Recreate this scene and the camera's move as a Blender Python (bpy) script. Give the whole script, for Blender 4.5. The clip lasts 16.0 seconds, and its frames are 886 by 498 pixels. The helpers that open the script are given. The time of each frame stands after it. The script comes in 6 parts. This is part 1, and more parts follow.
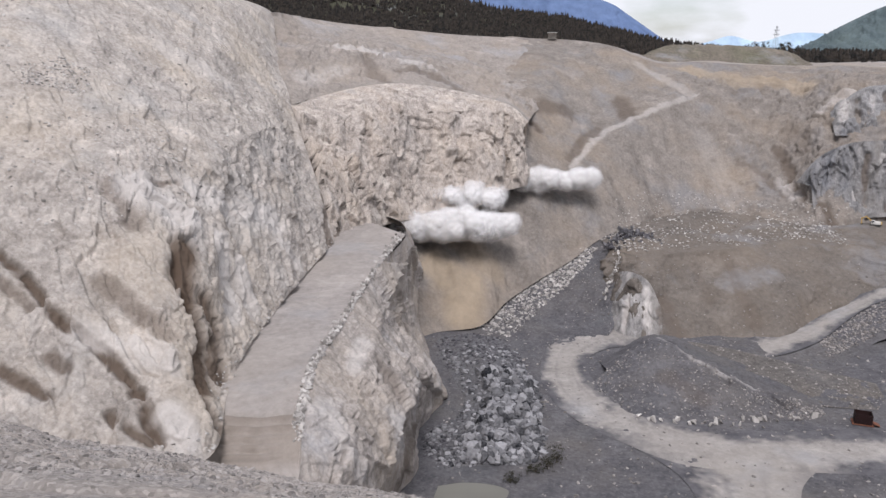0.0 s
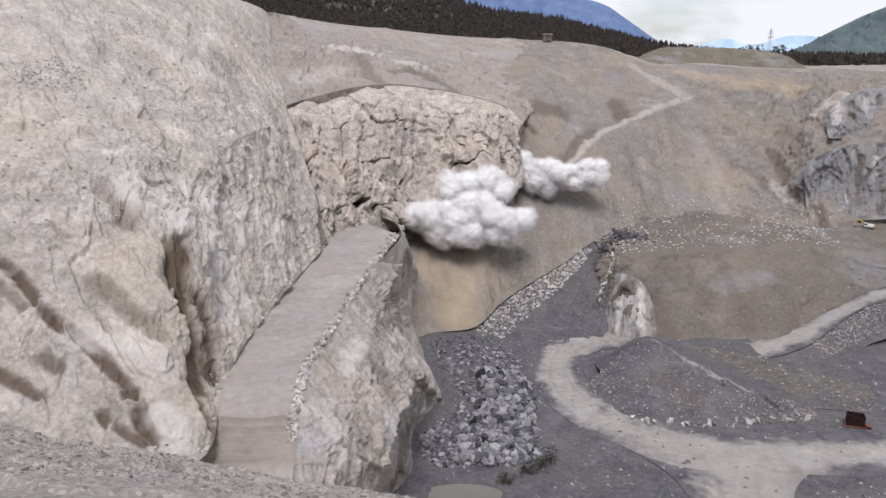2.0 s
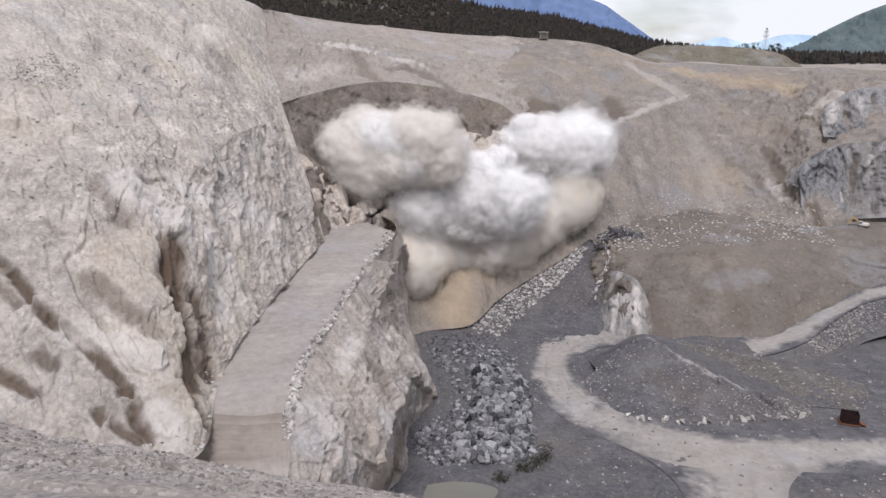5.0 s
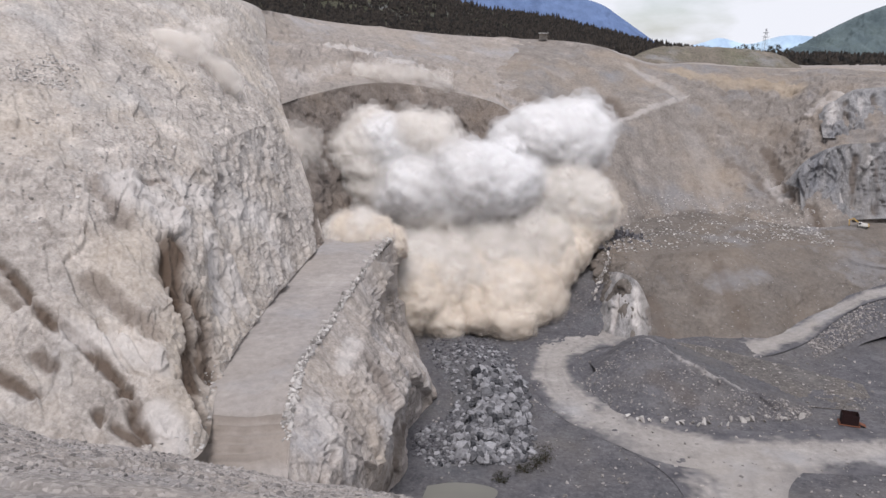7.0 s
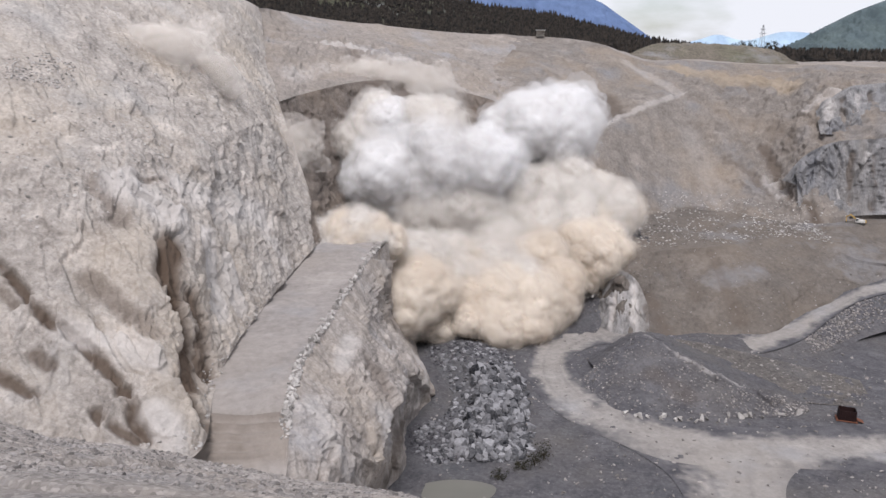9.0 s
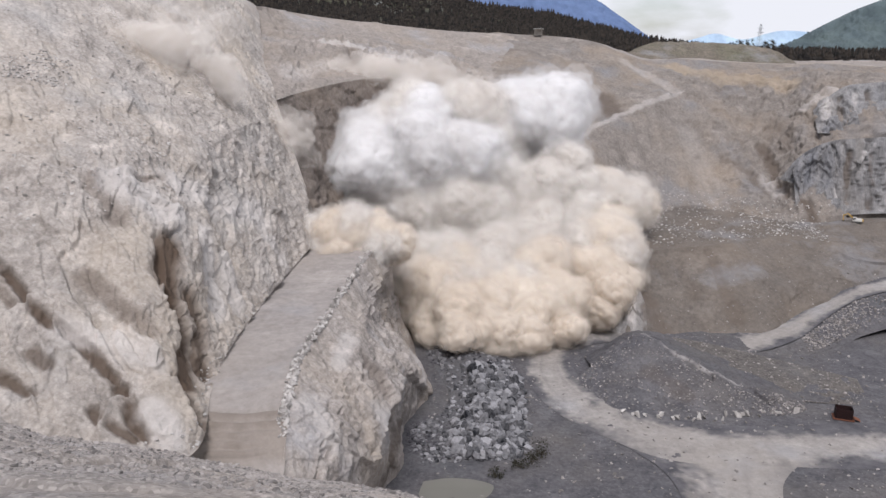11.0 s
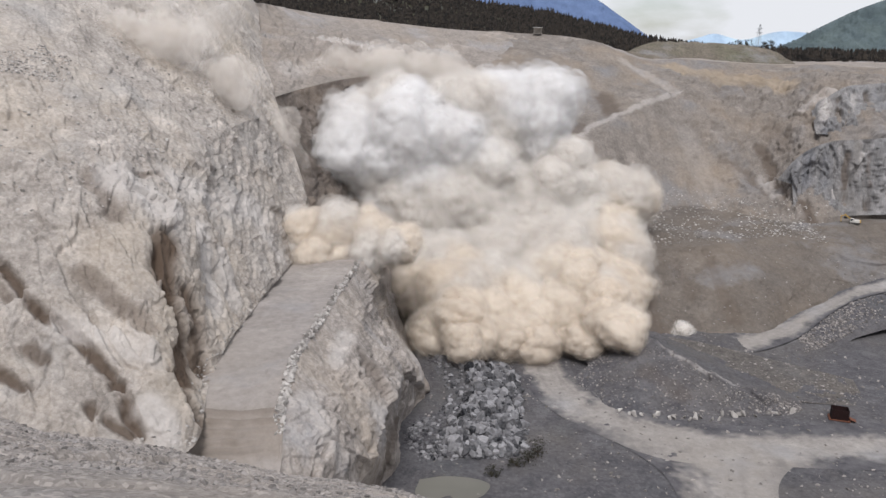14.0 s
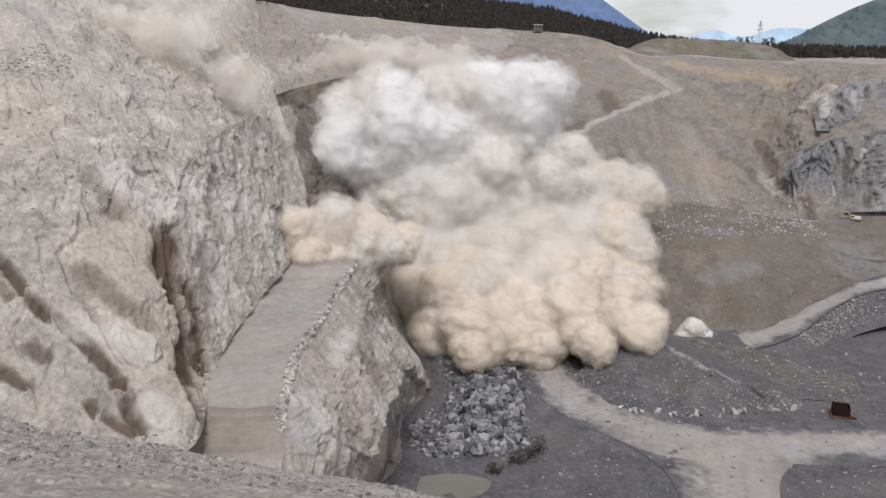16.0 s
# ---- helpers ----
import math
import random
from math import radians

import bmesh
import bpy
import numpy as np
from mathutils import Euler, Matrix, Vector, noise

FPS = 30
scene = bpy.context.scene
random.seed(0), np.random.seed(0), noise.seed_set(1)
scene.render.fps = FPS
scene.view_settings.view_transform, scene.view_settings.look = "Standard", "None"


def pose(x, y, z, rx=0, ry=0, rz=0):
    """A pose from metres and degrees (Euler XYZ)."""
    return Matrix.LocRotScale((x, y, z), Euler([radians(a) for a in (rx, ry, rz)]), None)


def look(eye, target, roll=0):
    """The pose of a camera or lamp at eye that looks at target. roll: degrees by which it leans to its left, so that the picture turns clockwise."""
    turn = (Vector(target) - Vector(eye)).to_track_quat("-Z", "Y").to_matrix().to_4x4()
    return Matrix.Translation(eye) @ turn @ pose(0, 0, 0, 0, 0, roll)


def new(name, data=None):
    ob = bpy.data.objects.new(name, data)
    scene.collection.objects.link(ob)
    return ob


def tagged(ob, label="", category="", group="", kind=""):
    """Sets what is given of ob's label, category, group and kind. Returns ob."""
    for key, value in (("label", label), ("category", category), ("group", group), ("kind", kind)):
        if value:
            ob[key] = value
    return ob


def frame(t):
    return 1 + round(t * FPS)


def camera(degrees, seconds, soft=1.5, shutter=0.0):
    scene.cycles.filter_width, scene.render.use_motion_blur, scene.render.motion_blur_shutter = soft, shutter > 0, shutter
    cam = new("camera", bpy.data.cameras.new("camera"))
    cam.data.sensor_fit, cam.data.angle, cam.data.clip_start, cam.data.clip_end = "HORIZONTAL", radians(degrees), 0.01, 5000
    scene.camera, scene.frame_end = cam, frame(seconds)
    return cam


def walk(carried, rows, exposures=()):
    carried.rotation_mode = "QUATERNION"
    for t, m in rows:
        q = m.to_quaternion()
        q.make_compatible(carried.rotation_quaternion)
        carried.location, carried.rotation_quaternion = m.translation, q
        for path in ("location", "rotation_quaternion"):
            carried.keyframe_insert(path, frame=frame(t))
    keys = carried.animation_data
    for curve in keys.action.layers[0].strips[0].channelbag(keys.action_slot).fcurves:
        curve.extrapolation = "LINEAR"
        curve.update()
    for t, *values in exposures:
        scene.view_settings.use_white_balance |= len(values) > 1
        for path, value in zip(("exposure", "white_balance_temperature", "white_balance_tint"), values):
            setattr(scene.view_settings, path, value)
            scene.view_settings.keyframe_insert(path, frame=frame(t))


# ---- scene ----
# A quarry blast seen from the rim of the pit. Floor of the pit at z = 0, the eye at z = 78.
cam = camera(60, 16.0, soft=1.5)
walk(cam, [
    (0, pose(0, 0, 78, 75.300, 0.000, 0.000)),
    (0.5, pose(0, 0, 78, 75.390, -0.221, -0.084)),
    (1, pose(0, 0, 78, 75.375, -0.237, -0.155)),
    (1.5, pose(0, 0, 78, 75.477, -0.279, -0.265)),
    (2, pose(0, 0, 78, 75.373, -0.300, -0.338)),
    (2.5, pose(0, 0, 78, 75.241, -0.340, -0.307)),
    (3, pose(0, 0, 78, 75.105, -0.399, -0.356)),
    (3.5, pose(0, 0, 78, 75.080, -0.432, -0.317)),
    (4, pose(0, 0, 78, 75.094, -0.421, -0.447)),
    (6.5, pose(0, 0, 78, 75.384, -0.456, -0.665)),
    (7, pose(0, 0, 78, 75.288, -0.445, -0.642)),
    (7.5, pose(0, 0, 78, 75.172, -0.308, -0.894)),
    (8, pose(0, 0, 78, 74.968, -0.237, -0.832)),
    (8.5, pose(0, 0, 78, 75.086, -0.211, -0.801)),
    (9, pose(0, 0, 78, 75.098, -0.321, -0.845)),
    (11.5, pose(0, 0, 78, 74.896, -0.392, -1.014)),
    (12, pose(0, 0, 78, 74.700, -0.513, -0.882)),
    (12.5, pose(0, 0, 78, 74.725, -0.658, -0.994)),
    (13, pose(0, 0, 78, 74.765, -0.735, -1.009)),
    (13.5, pose(0, 0, 78, 74.839, -0.799, -1.017)),
    (14, pose(0, 0, 78, 74.862, -0.816, -1.056)),
    (14.5, pose(0, 0, 78, 74.643, -0.753, -1.077)),
    (15, pose(0, 0, 78, 74.757, -0.812, -1.113)),
    (15.5, pose(0, 0, 78, 74.639, -0.735, -1.108)),
    (16, pose(0, 0, 78, 74.681, -0.677, -1.039)),
], [(0, 0.0, 6350, 13), (4, 0.05, 6350, 13), (6.5, -0.03, 6350, 13), (9, -0.05, 6350, 13), (11.5, -0.08, 6350, 13), (13, -0.09, 6350, 13), (13.6, -0.16, 6450, 10.5), (16, -0.16, 6450, 10.5)])

# ---- light ----
SUN_TURN, SUN_UP = -176, 56          # where the sun stands: degrees from +y towards +x, and above the ground
world = bpy.data.worlds.new("sky")
scene.world = world
world.use_nodes = True
wn, wl = world.node_tree.nodes, world.node_tree.links
wn.clear()
w_out, w_bg = wn.new("ShaderNodeOutputWorld"), wn.new("ShaderNodeBackground")
w_sky = wn.new("ShaderNodeTexSky")
w_sky.sky_type, w_sky.sun_disc = "NISHITA", False
w_sky.sun_elevation, w_sky.sun_rotation = radians(SUN_UP), radians(SUN_TURN)
w_co, w_noise, w_ramp, w_mix = wn.new("ShaderNodeTexCoord"), wn.new("ShaderNodeTexNoise"), wn.new("ShaderNodeValToRGB"), wn.new("ShaderNodeMixRGB")
w_map = wn.new("ShaderNodeMapping")
w_map.inputs["Scale"].default_value = (2.2, 2.2, 6.0)
w_noise.inputs["Scale"].default_value, w_noise.inputs["Detail"].default_value = 2.4, 6
w_ramp.color_ramp.elements[0].position, w_ramp.color_ramp.elements[1].position = 0.30, 0.52
w_mix.inputs["Color2"].default_value = (9.0, 9.2, 9.6, 1)   # thick white cloud, in the sky texture's own units
wl.new(w_co.outputs["Generated"], w_map.inputs["Vector"])
wl.new(w_map.outputs["Vector"], w_noise.inputs["Vector"])
wl.new(w_noise.outputs["Fac"], w_ramp.inputs["Fac"])
wl.new(w_ramp.outputs["Color"], w_mix.inputs["Fac"])
wl.new(w_sky.outputs["Color"], w_mix.inputs["Color1"])
wl.new(w_mix.outputs["Color"], w_bg.inputs["Color"])
w_bg.inputs["Strength"].default_value = 0.10
wl.new(w_bg.outputs["Background"], w_out.inputs["Surface"])
sun = new("sun", bpy.data.lights.new("sun", "SUN"))
sun.data.energy, sun.data.angle, sun.data.color = 2.9, radians(22), (1.0, 0.97, 0.94)
st, su = radians(SUN_TURN), radians(SUN_UP)
sun.matrix_world = look((math.sin(st) * math.cos(su) * 300, math.cos(st) * math.cos(su) * 300, math.sin(su) * 300), (0, 0, 0))
scene.cycles.transparent_max_bounces = 40

# ---- noise ----
def hash3(i, j, k, seed):
    h = (i.astype(np.int64) * 374761393 + j.astype(np.int64) * 668265263 + k.astype(np.int64) * 2147483647 + seed * 1274126177) & 0xFFFFFFFF
    h = ((h ^ (h >> 13)) * 1274126177) & 0xFFFFFFFF
    return ((h ^ (h >> 16)) & 0xFFFF) / 32767.5 - 1.0


def vnoise(p, seed=0):
    """Smooth noise from -1 to 1 at the points p (n, 3)."""
    b = np.floor(p)
    f = p - b
    f = f * f * f * (f * (f * 6 - 15) + 10)
    i, j, k = (b[:, a].astype(np.int64) for a in range(3))
    out = 0
    for a in (0, 1):
        for c in (0, 1):
            for d in (0, 1):
                w = (f[:, 0] if a else 1 - f[:, 0]) * (f[:, 1] if c else 1 - f[:, 1]) * (f[:, 2] if d else 1 - f[:, 2])
                out = out + w * hash3(i + a, j + c, k + d, seed)
    return out


def fbm(p, size, octaves=4, seed=0, gain=0.5, ridged=False):
    out, amp, total = 0, 1.0, 0.0
    for o in range(octaves):
        n = vnoise(p / size + 17.3 * o, seed + o)
        if ridged:
            n = 1 - 2 * np.abs(n)
        out, total = out + amp * n, total + amp
        size, amp = size / 2.07, amp * gain
    return out / total


# ---- mesh tools ----
def curve_points(points, n):
    """n points along a smooth line through the given ones, evenly by their index."""
    p = np.array(points, float)
    q = np.vstack([2 * p[0] - p[1], p, 2 * p[-1] - p[-2]])
    t = np.linspace(0, len(p) - 1, n)
    i = np.minimum(t.astype(int), len(p) - 2)
    t = (t - i)[:, None]
    a, b, c, d = q[i], q[i + 1], q[i + 2], q[i + 3]
    return 0.5 * (2 * b + (c - a) * t + (2 * a - 5 * b + 4 * c - d) * t * t + (3 * b - a - 3 * c + d) * t ** 3)


def loft(rails, across, rows, smooth=False):
    """A grid of points over smooth rails with equally many control points: rows holds the steps between each two rails."""
    lines = np.array([curve_points(r, across) for r in rails])
    out, level = [], []
    k = len(lines)
    for s in range(k - 1):
        a, b, c, d = lines[max(s - 1, 0)], lines[s], lines[s + 1], lines[min(s + 2, k - 1)]
        for t in np.linspace(0, 1, rows[s], endpoint=False):
            if smooth:
                out.append(0.5 * (2 * b + (c - a) * t + (2 * a - 5 * b + 4 * c - d) * t * t + (3 * b - a - 3 * c + d) * t ** 3))
            else:
                out.append(b + (c - b) * t)
            level.append(s + t)
    out.append(lines[-1])
    level.append(k - 1.0)
    return np.array(out), np.array(level)


def grid_normals(g):
    du, dv = np.gradient(g, axis=1), np.gradient(g, axis=0)
    n = np.cross(du, dv)
    return n / np.maximum(np.linalg.norm(n, axis=2, keepdims=True), 1e-9)


def mesh_from(name, verts, faces, material, smooth=True):
    me = bpy.data.meshes.new(name)
    v, f = np.asarray(verts, np.float32), np.asarray(faces, np.int32)
    k = f.shape[1]
    me.vertices.add(len(v))
    me.vertices.foreach_set("co", v.ravel())
    me.loops.add(f.size)
    me.loops.foreach_set("vertex_index", f.ravel())
    me.polygons.add(len(f))
    me.polygons.foreach_set("loop_start", np.arange(0, f.size, k, dtype=np.int32))
    me.update(calc_edges=True)
    me.polygons.foreach_set("use_smooth", np.full(len(f), smooth))
    if material:
        me.materials.append(material)
    return me


def grid_faces(rows, cols):
    i = np.arange(rows * cols).reshape(rows, cols)
    return np.stack([i[:-1, :-1], i[:-1, 1:], i[1:, 1:], i[1:, :-1]], -1).reshape(-1, 4)


def add_layer(me, name, values):
    a = me.attributes.new(name, "FLOAT", "POINT")
    a.data.foreach_set("value", np.asarray(values, np.float32).ravel())


def near_line(p, line, width):
    """1 on the line, falling to 0 at the width: for gullies and cracks, painted shade, and stains of their own shape.
    """
    q = np.array(line, float)
    d = np.full(len(p), 1e9)
    for a, b in zip(q[:-1], q[1:]):
        ab = b - a
        t = np.clip(((p - a) @ ab) / (ab @ ab), 0, 1)
        d = np.minimum(d, np.linalg.norm(p - a - t[:, None] * ab, axis=1))
    return np.clip(1 - d / width, 0, 1)


def facets(p, size, seed=0):
    """Broken planes: each cell of a jittered lattice is a tilted flat of its own, in parts of the cell's size."""
    q = p / size
    base = np.floor(q)
    best, out = np.full(len(q), 1e9), np.zeros(len(q))
    for a in (-1, 0, 1):
        for c in (-1, 0, 1):
            for e in (-1, 0, 1):
                i, j, k = base[:, 0] + a, base[:, 1] + c, base[:, 2] + e
                s = np.stack([i + 0.5 + 0.5 * hash3(i, j, k, seed), j + 0.5 + 0.5 * hash3(i, j, k, seed + 1), k + 0.5 + 0.5 * hash3(i, j, k, seed + 2)], 1)
                r = q - s
                d = (r * r).sum(1)
                val = 0.30 * hash3(i, j, k, seed + 3) + 0.55 * (r[:, 0] * hash3(i, j, k, seed + 4) + r[:, 1] * hash3(i, j, k, seed + 5) + r[:, 2] * hash3(i, j, k, seed + 6))
                near = d < best
                best, out = np.where(near, d, best), np.where(near, val, out)
    return out


def rock_relief(p, strength, grain=(0, 0, 1), longer=1.6, seed=0):
    """Broken rock, in metres: broad bulges, tilted flats in three sizes, and ridged fractures, drawn out along the grain."""
    g = np.array(grain, float)
    g = g / np.linalg.norm(g)
    q = p - (1 - 1 / longer) * (p @ g)[:, None] * g
    q = q + np.stack([fbm(q, 8, 3, seed + 50), fbm(q, 8, 3, seed + 60), fbm(q, 8, 3, seed + 70)], 1) * 2.4
    return strength * (2.0 * fbm(q, 26, 3, seed) + 2.6 * facets(q, 11, seed + 11) + 1.9 * facets(q, 4.6, seed + 31) + 1.0 * facets(q, 1.9, seed + 41) + 0.45 * facets(q, 0.85, seed + 47) + 0.4 * fbm(q, 3, 4, seed + 23, 0.6, True) + 0.15 * fbm(p - 0.85 * (p @ g)[:, None] * g, 3.4, 3, seed + 61, 0.5, True))


SURFACES = {}


def sand_relief(p, strength, seed=0):
    return strength * (2 * fbm(p, 26, 3, seed) + 0.7 * fbm(p, 5, 3, seed + 2) + 0.45 * fbm(p, 1.4, 3, seed + 5, 0.7))


def structure(name, me, label, category):
    return tagged(new(name, me), label, category, kind="structure")


def sheet(name, rails, across, rows, rough, material, label, category, sand=0.3, grain=(0, 0, 1), longer=1.6, seed=0, smooth=False, marks=(), shape=None, soft=False, rills=0.0):
    """A piece of the pit's ground over rails. rough: the rock relief in metres at each rail. marks: (line, width,
    depth, dark), dark above 0 for stains and painted shade, below 0 for pallor.
    """
    g, level = loft(rails, across, rows, smooth)
    n = grid_normals(g)
    p = g.reshape(-1, 3)
    amp = np.interp(level, np.arange(len(rails)), rough)
    amp = np.repeat(amp[:, None], across, 1).ravel()
    if shape is not None:
        amp = amp * shape(p)
    d = rock_relief(p, 1.0, grain, longer, seed) * amp + sand_relief(p, sand, seed + 3)
    if rills:
        down = np.array([0.1, -0.62, -0.78])
        q = p - 0.9 * (p @ down)[:, None] * down
        d = d + rills * (fbm(q, 4.5, 3, seed + 7, 0.6) + 0.8 * fbm(q, 14, 2, seed + 8))
    d = d.reshape(g.shape[:2])
    for _ in range(1):
        e = np.pad(d, 1, mode="edge")
        d = 0.6 * d + 0.1 * (e[:-2, 1:-1] + e[2:, 1:-1] + e[1:-1, :-2] + e[1:-1, 2:])
    d = d.ravel()
    nn = n.reshape(-1, 3)
    nn = np.where((nn[:, 2] < -0.2)[:, None], -nn, nn)
    v0 = p + nn * d[:, None]
    shade_stain, pale, ochre = np.zeros(len(p)), np.zeros(len(p)), np.zeros(len(p))
    drift = np.stack([fbm(p, 5, 3, 90), fbm(p, 5, 3, 91), fbm(p, 5, 3, 92)], 1) if marks else 0
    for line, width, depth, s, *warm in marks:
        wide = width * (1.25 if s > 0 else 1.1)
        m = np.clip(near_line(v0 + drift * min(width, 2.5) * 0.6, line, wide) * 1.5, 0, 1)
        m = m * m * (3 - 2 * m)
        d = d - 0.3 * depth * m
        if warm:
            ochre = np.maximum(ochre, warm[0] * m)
        shade_stain, pale = np.maximum(shade_stain, min(1, 1.25 * s) * m), np.maximum(pale, -s * m)
    hem = np.minimum(np.arange(g.shape[0]), np.arange(g.shape[0])[::-1])
    d = d * np.repeat(np.clip(hem / 5.0, 0, 1)[:, None], across, 1).ravel()
    ends = np.minimum(np.arange(across), np.arange(across)[::-1])
    d = d * np.tile(np.clip(ends / 8.0, 0, 1), g.shape[0])
    v = p + nn * d[:, None]
    SURFACES[name] = v.reshape(g.shape)
    me = mesh_from(name, v, grid_faces(*g.shape[:2]), material)
    add_layer(me, "shade_stain", shade_stain)
    add_layer(me, "pale", pale)
    add_layer(me, "ochre", ochre)
    if soft:
        across_v = np.repeat(np.linspace(0, 1, g.shape[0])[:, None], across, 1).ravel()
        rim = np.minimum(across_v, 1 - across_v) / 0.26 + 1.1 * fbm(p, 6, 4, 400) + 0.5 * fbm(p, 1.2, 3, 404)
        ruts = 0.35 * np.clip(1 - np.abs(np.abs(across_v - 0.5) - 0.17) / 0.05, 0, 1)
        add_layer(me, "edge", np.clip(1.25 - rim, 0, 1) * (1 - np.clip(1.3 - np.abs(p[:, 0] - 56) / 18, 0, 1) * (across_v > 0.5) * (p[:, 1] < 165)) + ruts * (0.6 + 0.8 * fbm(p, 9, 3, 410)).clip(0, 1) * 0.7)
    return structure(name, me, label, category)


def part(name, bm, material, parent, label=""):
    me = bpy.data.meshes.new(name)
    bm.to_mesh(me)
    bm.free()
    me.materials.append(material)
    ob = new(name, me)
    ob.parent = parent
    return tagged(ob, label)


# ---- materials ----
def nodes_of(name, rough=0.95):
    m = bpy.data.materials.new(name)
    m.use_nodes = True
    t = m.node_tree
    b = t.nodes["Principled BSDF"]
    b.inputs["Roughness"].default_value = rough
    b.inputs["Specular IOR Level"].default_value = 0.25
    return m, t.nodes, t.links, b


def mineral(name, dark, light, warm, scale=1.0, speck=0.35, bump=0.6, grey=(0.3, 0.31, 0.34), turn=(0, 0, 0), long=1.0, shade_stain=(0.115, 0.091, 0.075), edge=None):
    """Earth and rock: broad patches of three tones, streaks, stones in the grain, stains, painted shade, and fine
    relief.
    """
    m, n, l, b = nodes_of(name)
    co = n.new("ShaderNodeNewGeometry").outputs["Position"]
    mp = n.new("ShaderNodeMapping")
    mp.vector_type = "TEXTURE"
    mp.inputs["Rotation"].default_value = [radians(a) for a in turn]
    mp.inputs["Scale"].default_value = (1, 1, long)
    l.new(co, mp.inputs["Vector"])

    def tex(size, detail, rough=0.6):
        t = n.new("ShaderNodeTexNoise")
        t.inputs["Scale"].default_value, t.inputs["Detail"].default_value, t.inputs["Roughness"].default_value = 1 / size, detail, rough
        l.new(mp.outputs["Vector"], t.inputs["Vector"])
        return t.outputs["Fac"]

    def ramp(src, lo, hi):
        r = n.new("ShaderNodeMapRange")
        r.inputs["From Min"].default_value, r.inputs["From Max"].default_value = lo, hi
        l.new(src, r.inputs["Value"])
        return r.outputs["Result"]

    def mix(fac, a, c):
        x = n.new("ShaderNodeMixRGB")
        for k, s in (("Fac", fac), ("Color1", a), ("Color2", c)):
            if isinstance(s, (tuple, float)):
                x.inputs[k].default_value = (*s, 1) if isinstance(s, tuple) else s
            else:
                l.new(s, x.inputs[k])
        return x.outputs["Color"]

    col = mix(ramp(tex(4.5 * scale, 9, 0.66), 0.34, 0.64), dark, light)
    col = mix(ramp(tex(9 * scale, 7, 0.62), 0.58, 0.68), col, mix(0.75, col, tuple(min(0.75, c * 1.35) for c in light)))
    col = mix(ramp(tex(6.3 * scale, 8, 0.7), 0.62, 0.70), col, mix(0.55, col, tuple(c * 0.55 for c in dark)))
    col = mix(ramp(tex(0.8 * scale, 7, 0.75), 0.36, 0.64), mix(0.4, col, tuple(c * 0.62 for c in dark)), mix(0.3, col, tuple(min(0.8, c * 1.25) for c in light)))
    col = mix(ramp(tex(21 * scale, 4), 0.46, 0.70), col, mix(0.5, col, warm))
    col = mix(ramp(tex(14 * scale, 5), 0.54, 0.72), col, mix(0.5, col, grey))
    vo = n.new("ShaderNodeTexVoronoi")
    vo.inputs["Scale"].default_value = 1 / (0.45 * scale)
    l.new(co, vo.inputs["Vector"])
    sp = n.new("ShaderNodeSeparateColor")
    l.new(vo.outputs["Color"], sp.inputs["Color"])
    fac = n.new("ShaderNodeMath")
    fac.operation = "MULTIPLY"
    l.new(ramp(sp.outputs["Red"], 0.55, 1.0), fac.inputs[0])
    fac.inputs[1].default_value = speck
    col = mix(fac.outputs[0], col, tuple(min(1, c * 1.5) for c in light))
    fac2 = n.new("ShaderNodeMath")
    fac2.operation = "MULTIPLY"
    l.new(ramp(sp.outputs["Green"], 0.6, 1.0), fac2.inputs[0])
    fac2.inputs[1].default_value = speck
    col = mix(fac2.outputs[0], col, tuple(c * 0.5 for c in dark))
    if edge:
        ea = n.new("ShaderNodeAttribute")
        ea.attribute_name = "edge"
        col = mix(ea.outputs["Fac"], col, mix(ramp(tex(4.5, 9, 0.66), 0.34, 0.64), edge[0], edge[1]))
    # dark layer: brown stains, and shade painted into gullies and recesses
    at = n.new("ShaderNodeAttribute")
    at.attribute_name = "shade_stain"
    col = mix(at.outputs["Fac"], col, shade_stain)
    ap = n.new("ShaderNodeAttribute")
    ap.attribute_name = "pale"
    col = mix(ap.outputs["Fac"], col, mix(ramp(tex(3 * scale, 8, 0.7), 0.3, 0.7), (0.42, 0.39, 0.375), (0.68, 0.64, 0.615)))
    ao = n.new("ShaderNodeAttribute")
    ao.attribute_name = "ochre"
    col = mix(ao.outputs["Fac"], col, mix(ramp(tex(5 * scale, 8, 0.7), 0.3, 0.7), (0.25, 0.20, 0.145), (0.42, 0.335, 0.245)))
    l.new(col, b.inputs["Base Color"])
    bp = n.new("ShaderNodeBump")
    bp.inputs["Strength"].default_value, bp.inputs["Distance"].default_value = bump, 0.6 * scale
    l.new(tex(1.1 * scale, 10, 0.75), bp.inputs["Height"])
    l.new(bp.outputs["Normal"], b.inputs["Normal"])
    return m


FLOOR_TONES = ((0.058, 0.056, 0.064), (0.130, 0.125, 0.133))
ROCK = mineral("pale_rock", (0.25, 0.223, 0.203), (0.52, 0.473, 0.437), (0.49, 0.415, 0.335), 1.0, 0.14, 0.75, (0.375, 0.37, 0.37), (40, 40, 0), 1.8, shade_stain=(0.105, 0.075, 0.056))
FACE = mineral("craggy_rock", (0.21, 0.188, 0.172), (0.475, 0.427, 0.396), (0.49, 0.41, 0.33), 0.8, 0.15, 0.7, (0.36, 0.37, 0.40), (0, 0, 0), 2.0)
SAND = mineral("sandy_spoil", (0.21, 0.186, 0.168), (0.315, 0.28, 0.256), (0.325, 0.27, 0.22), 1.5, 0.12, 0.35)
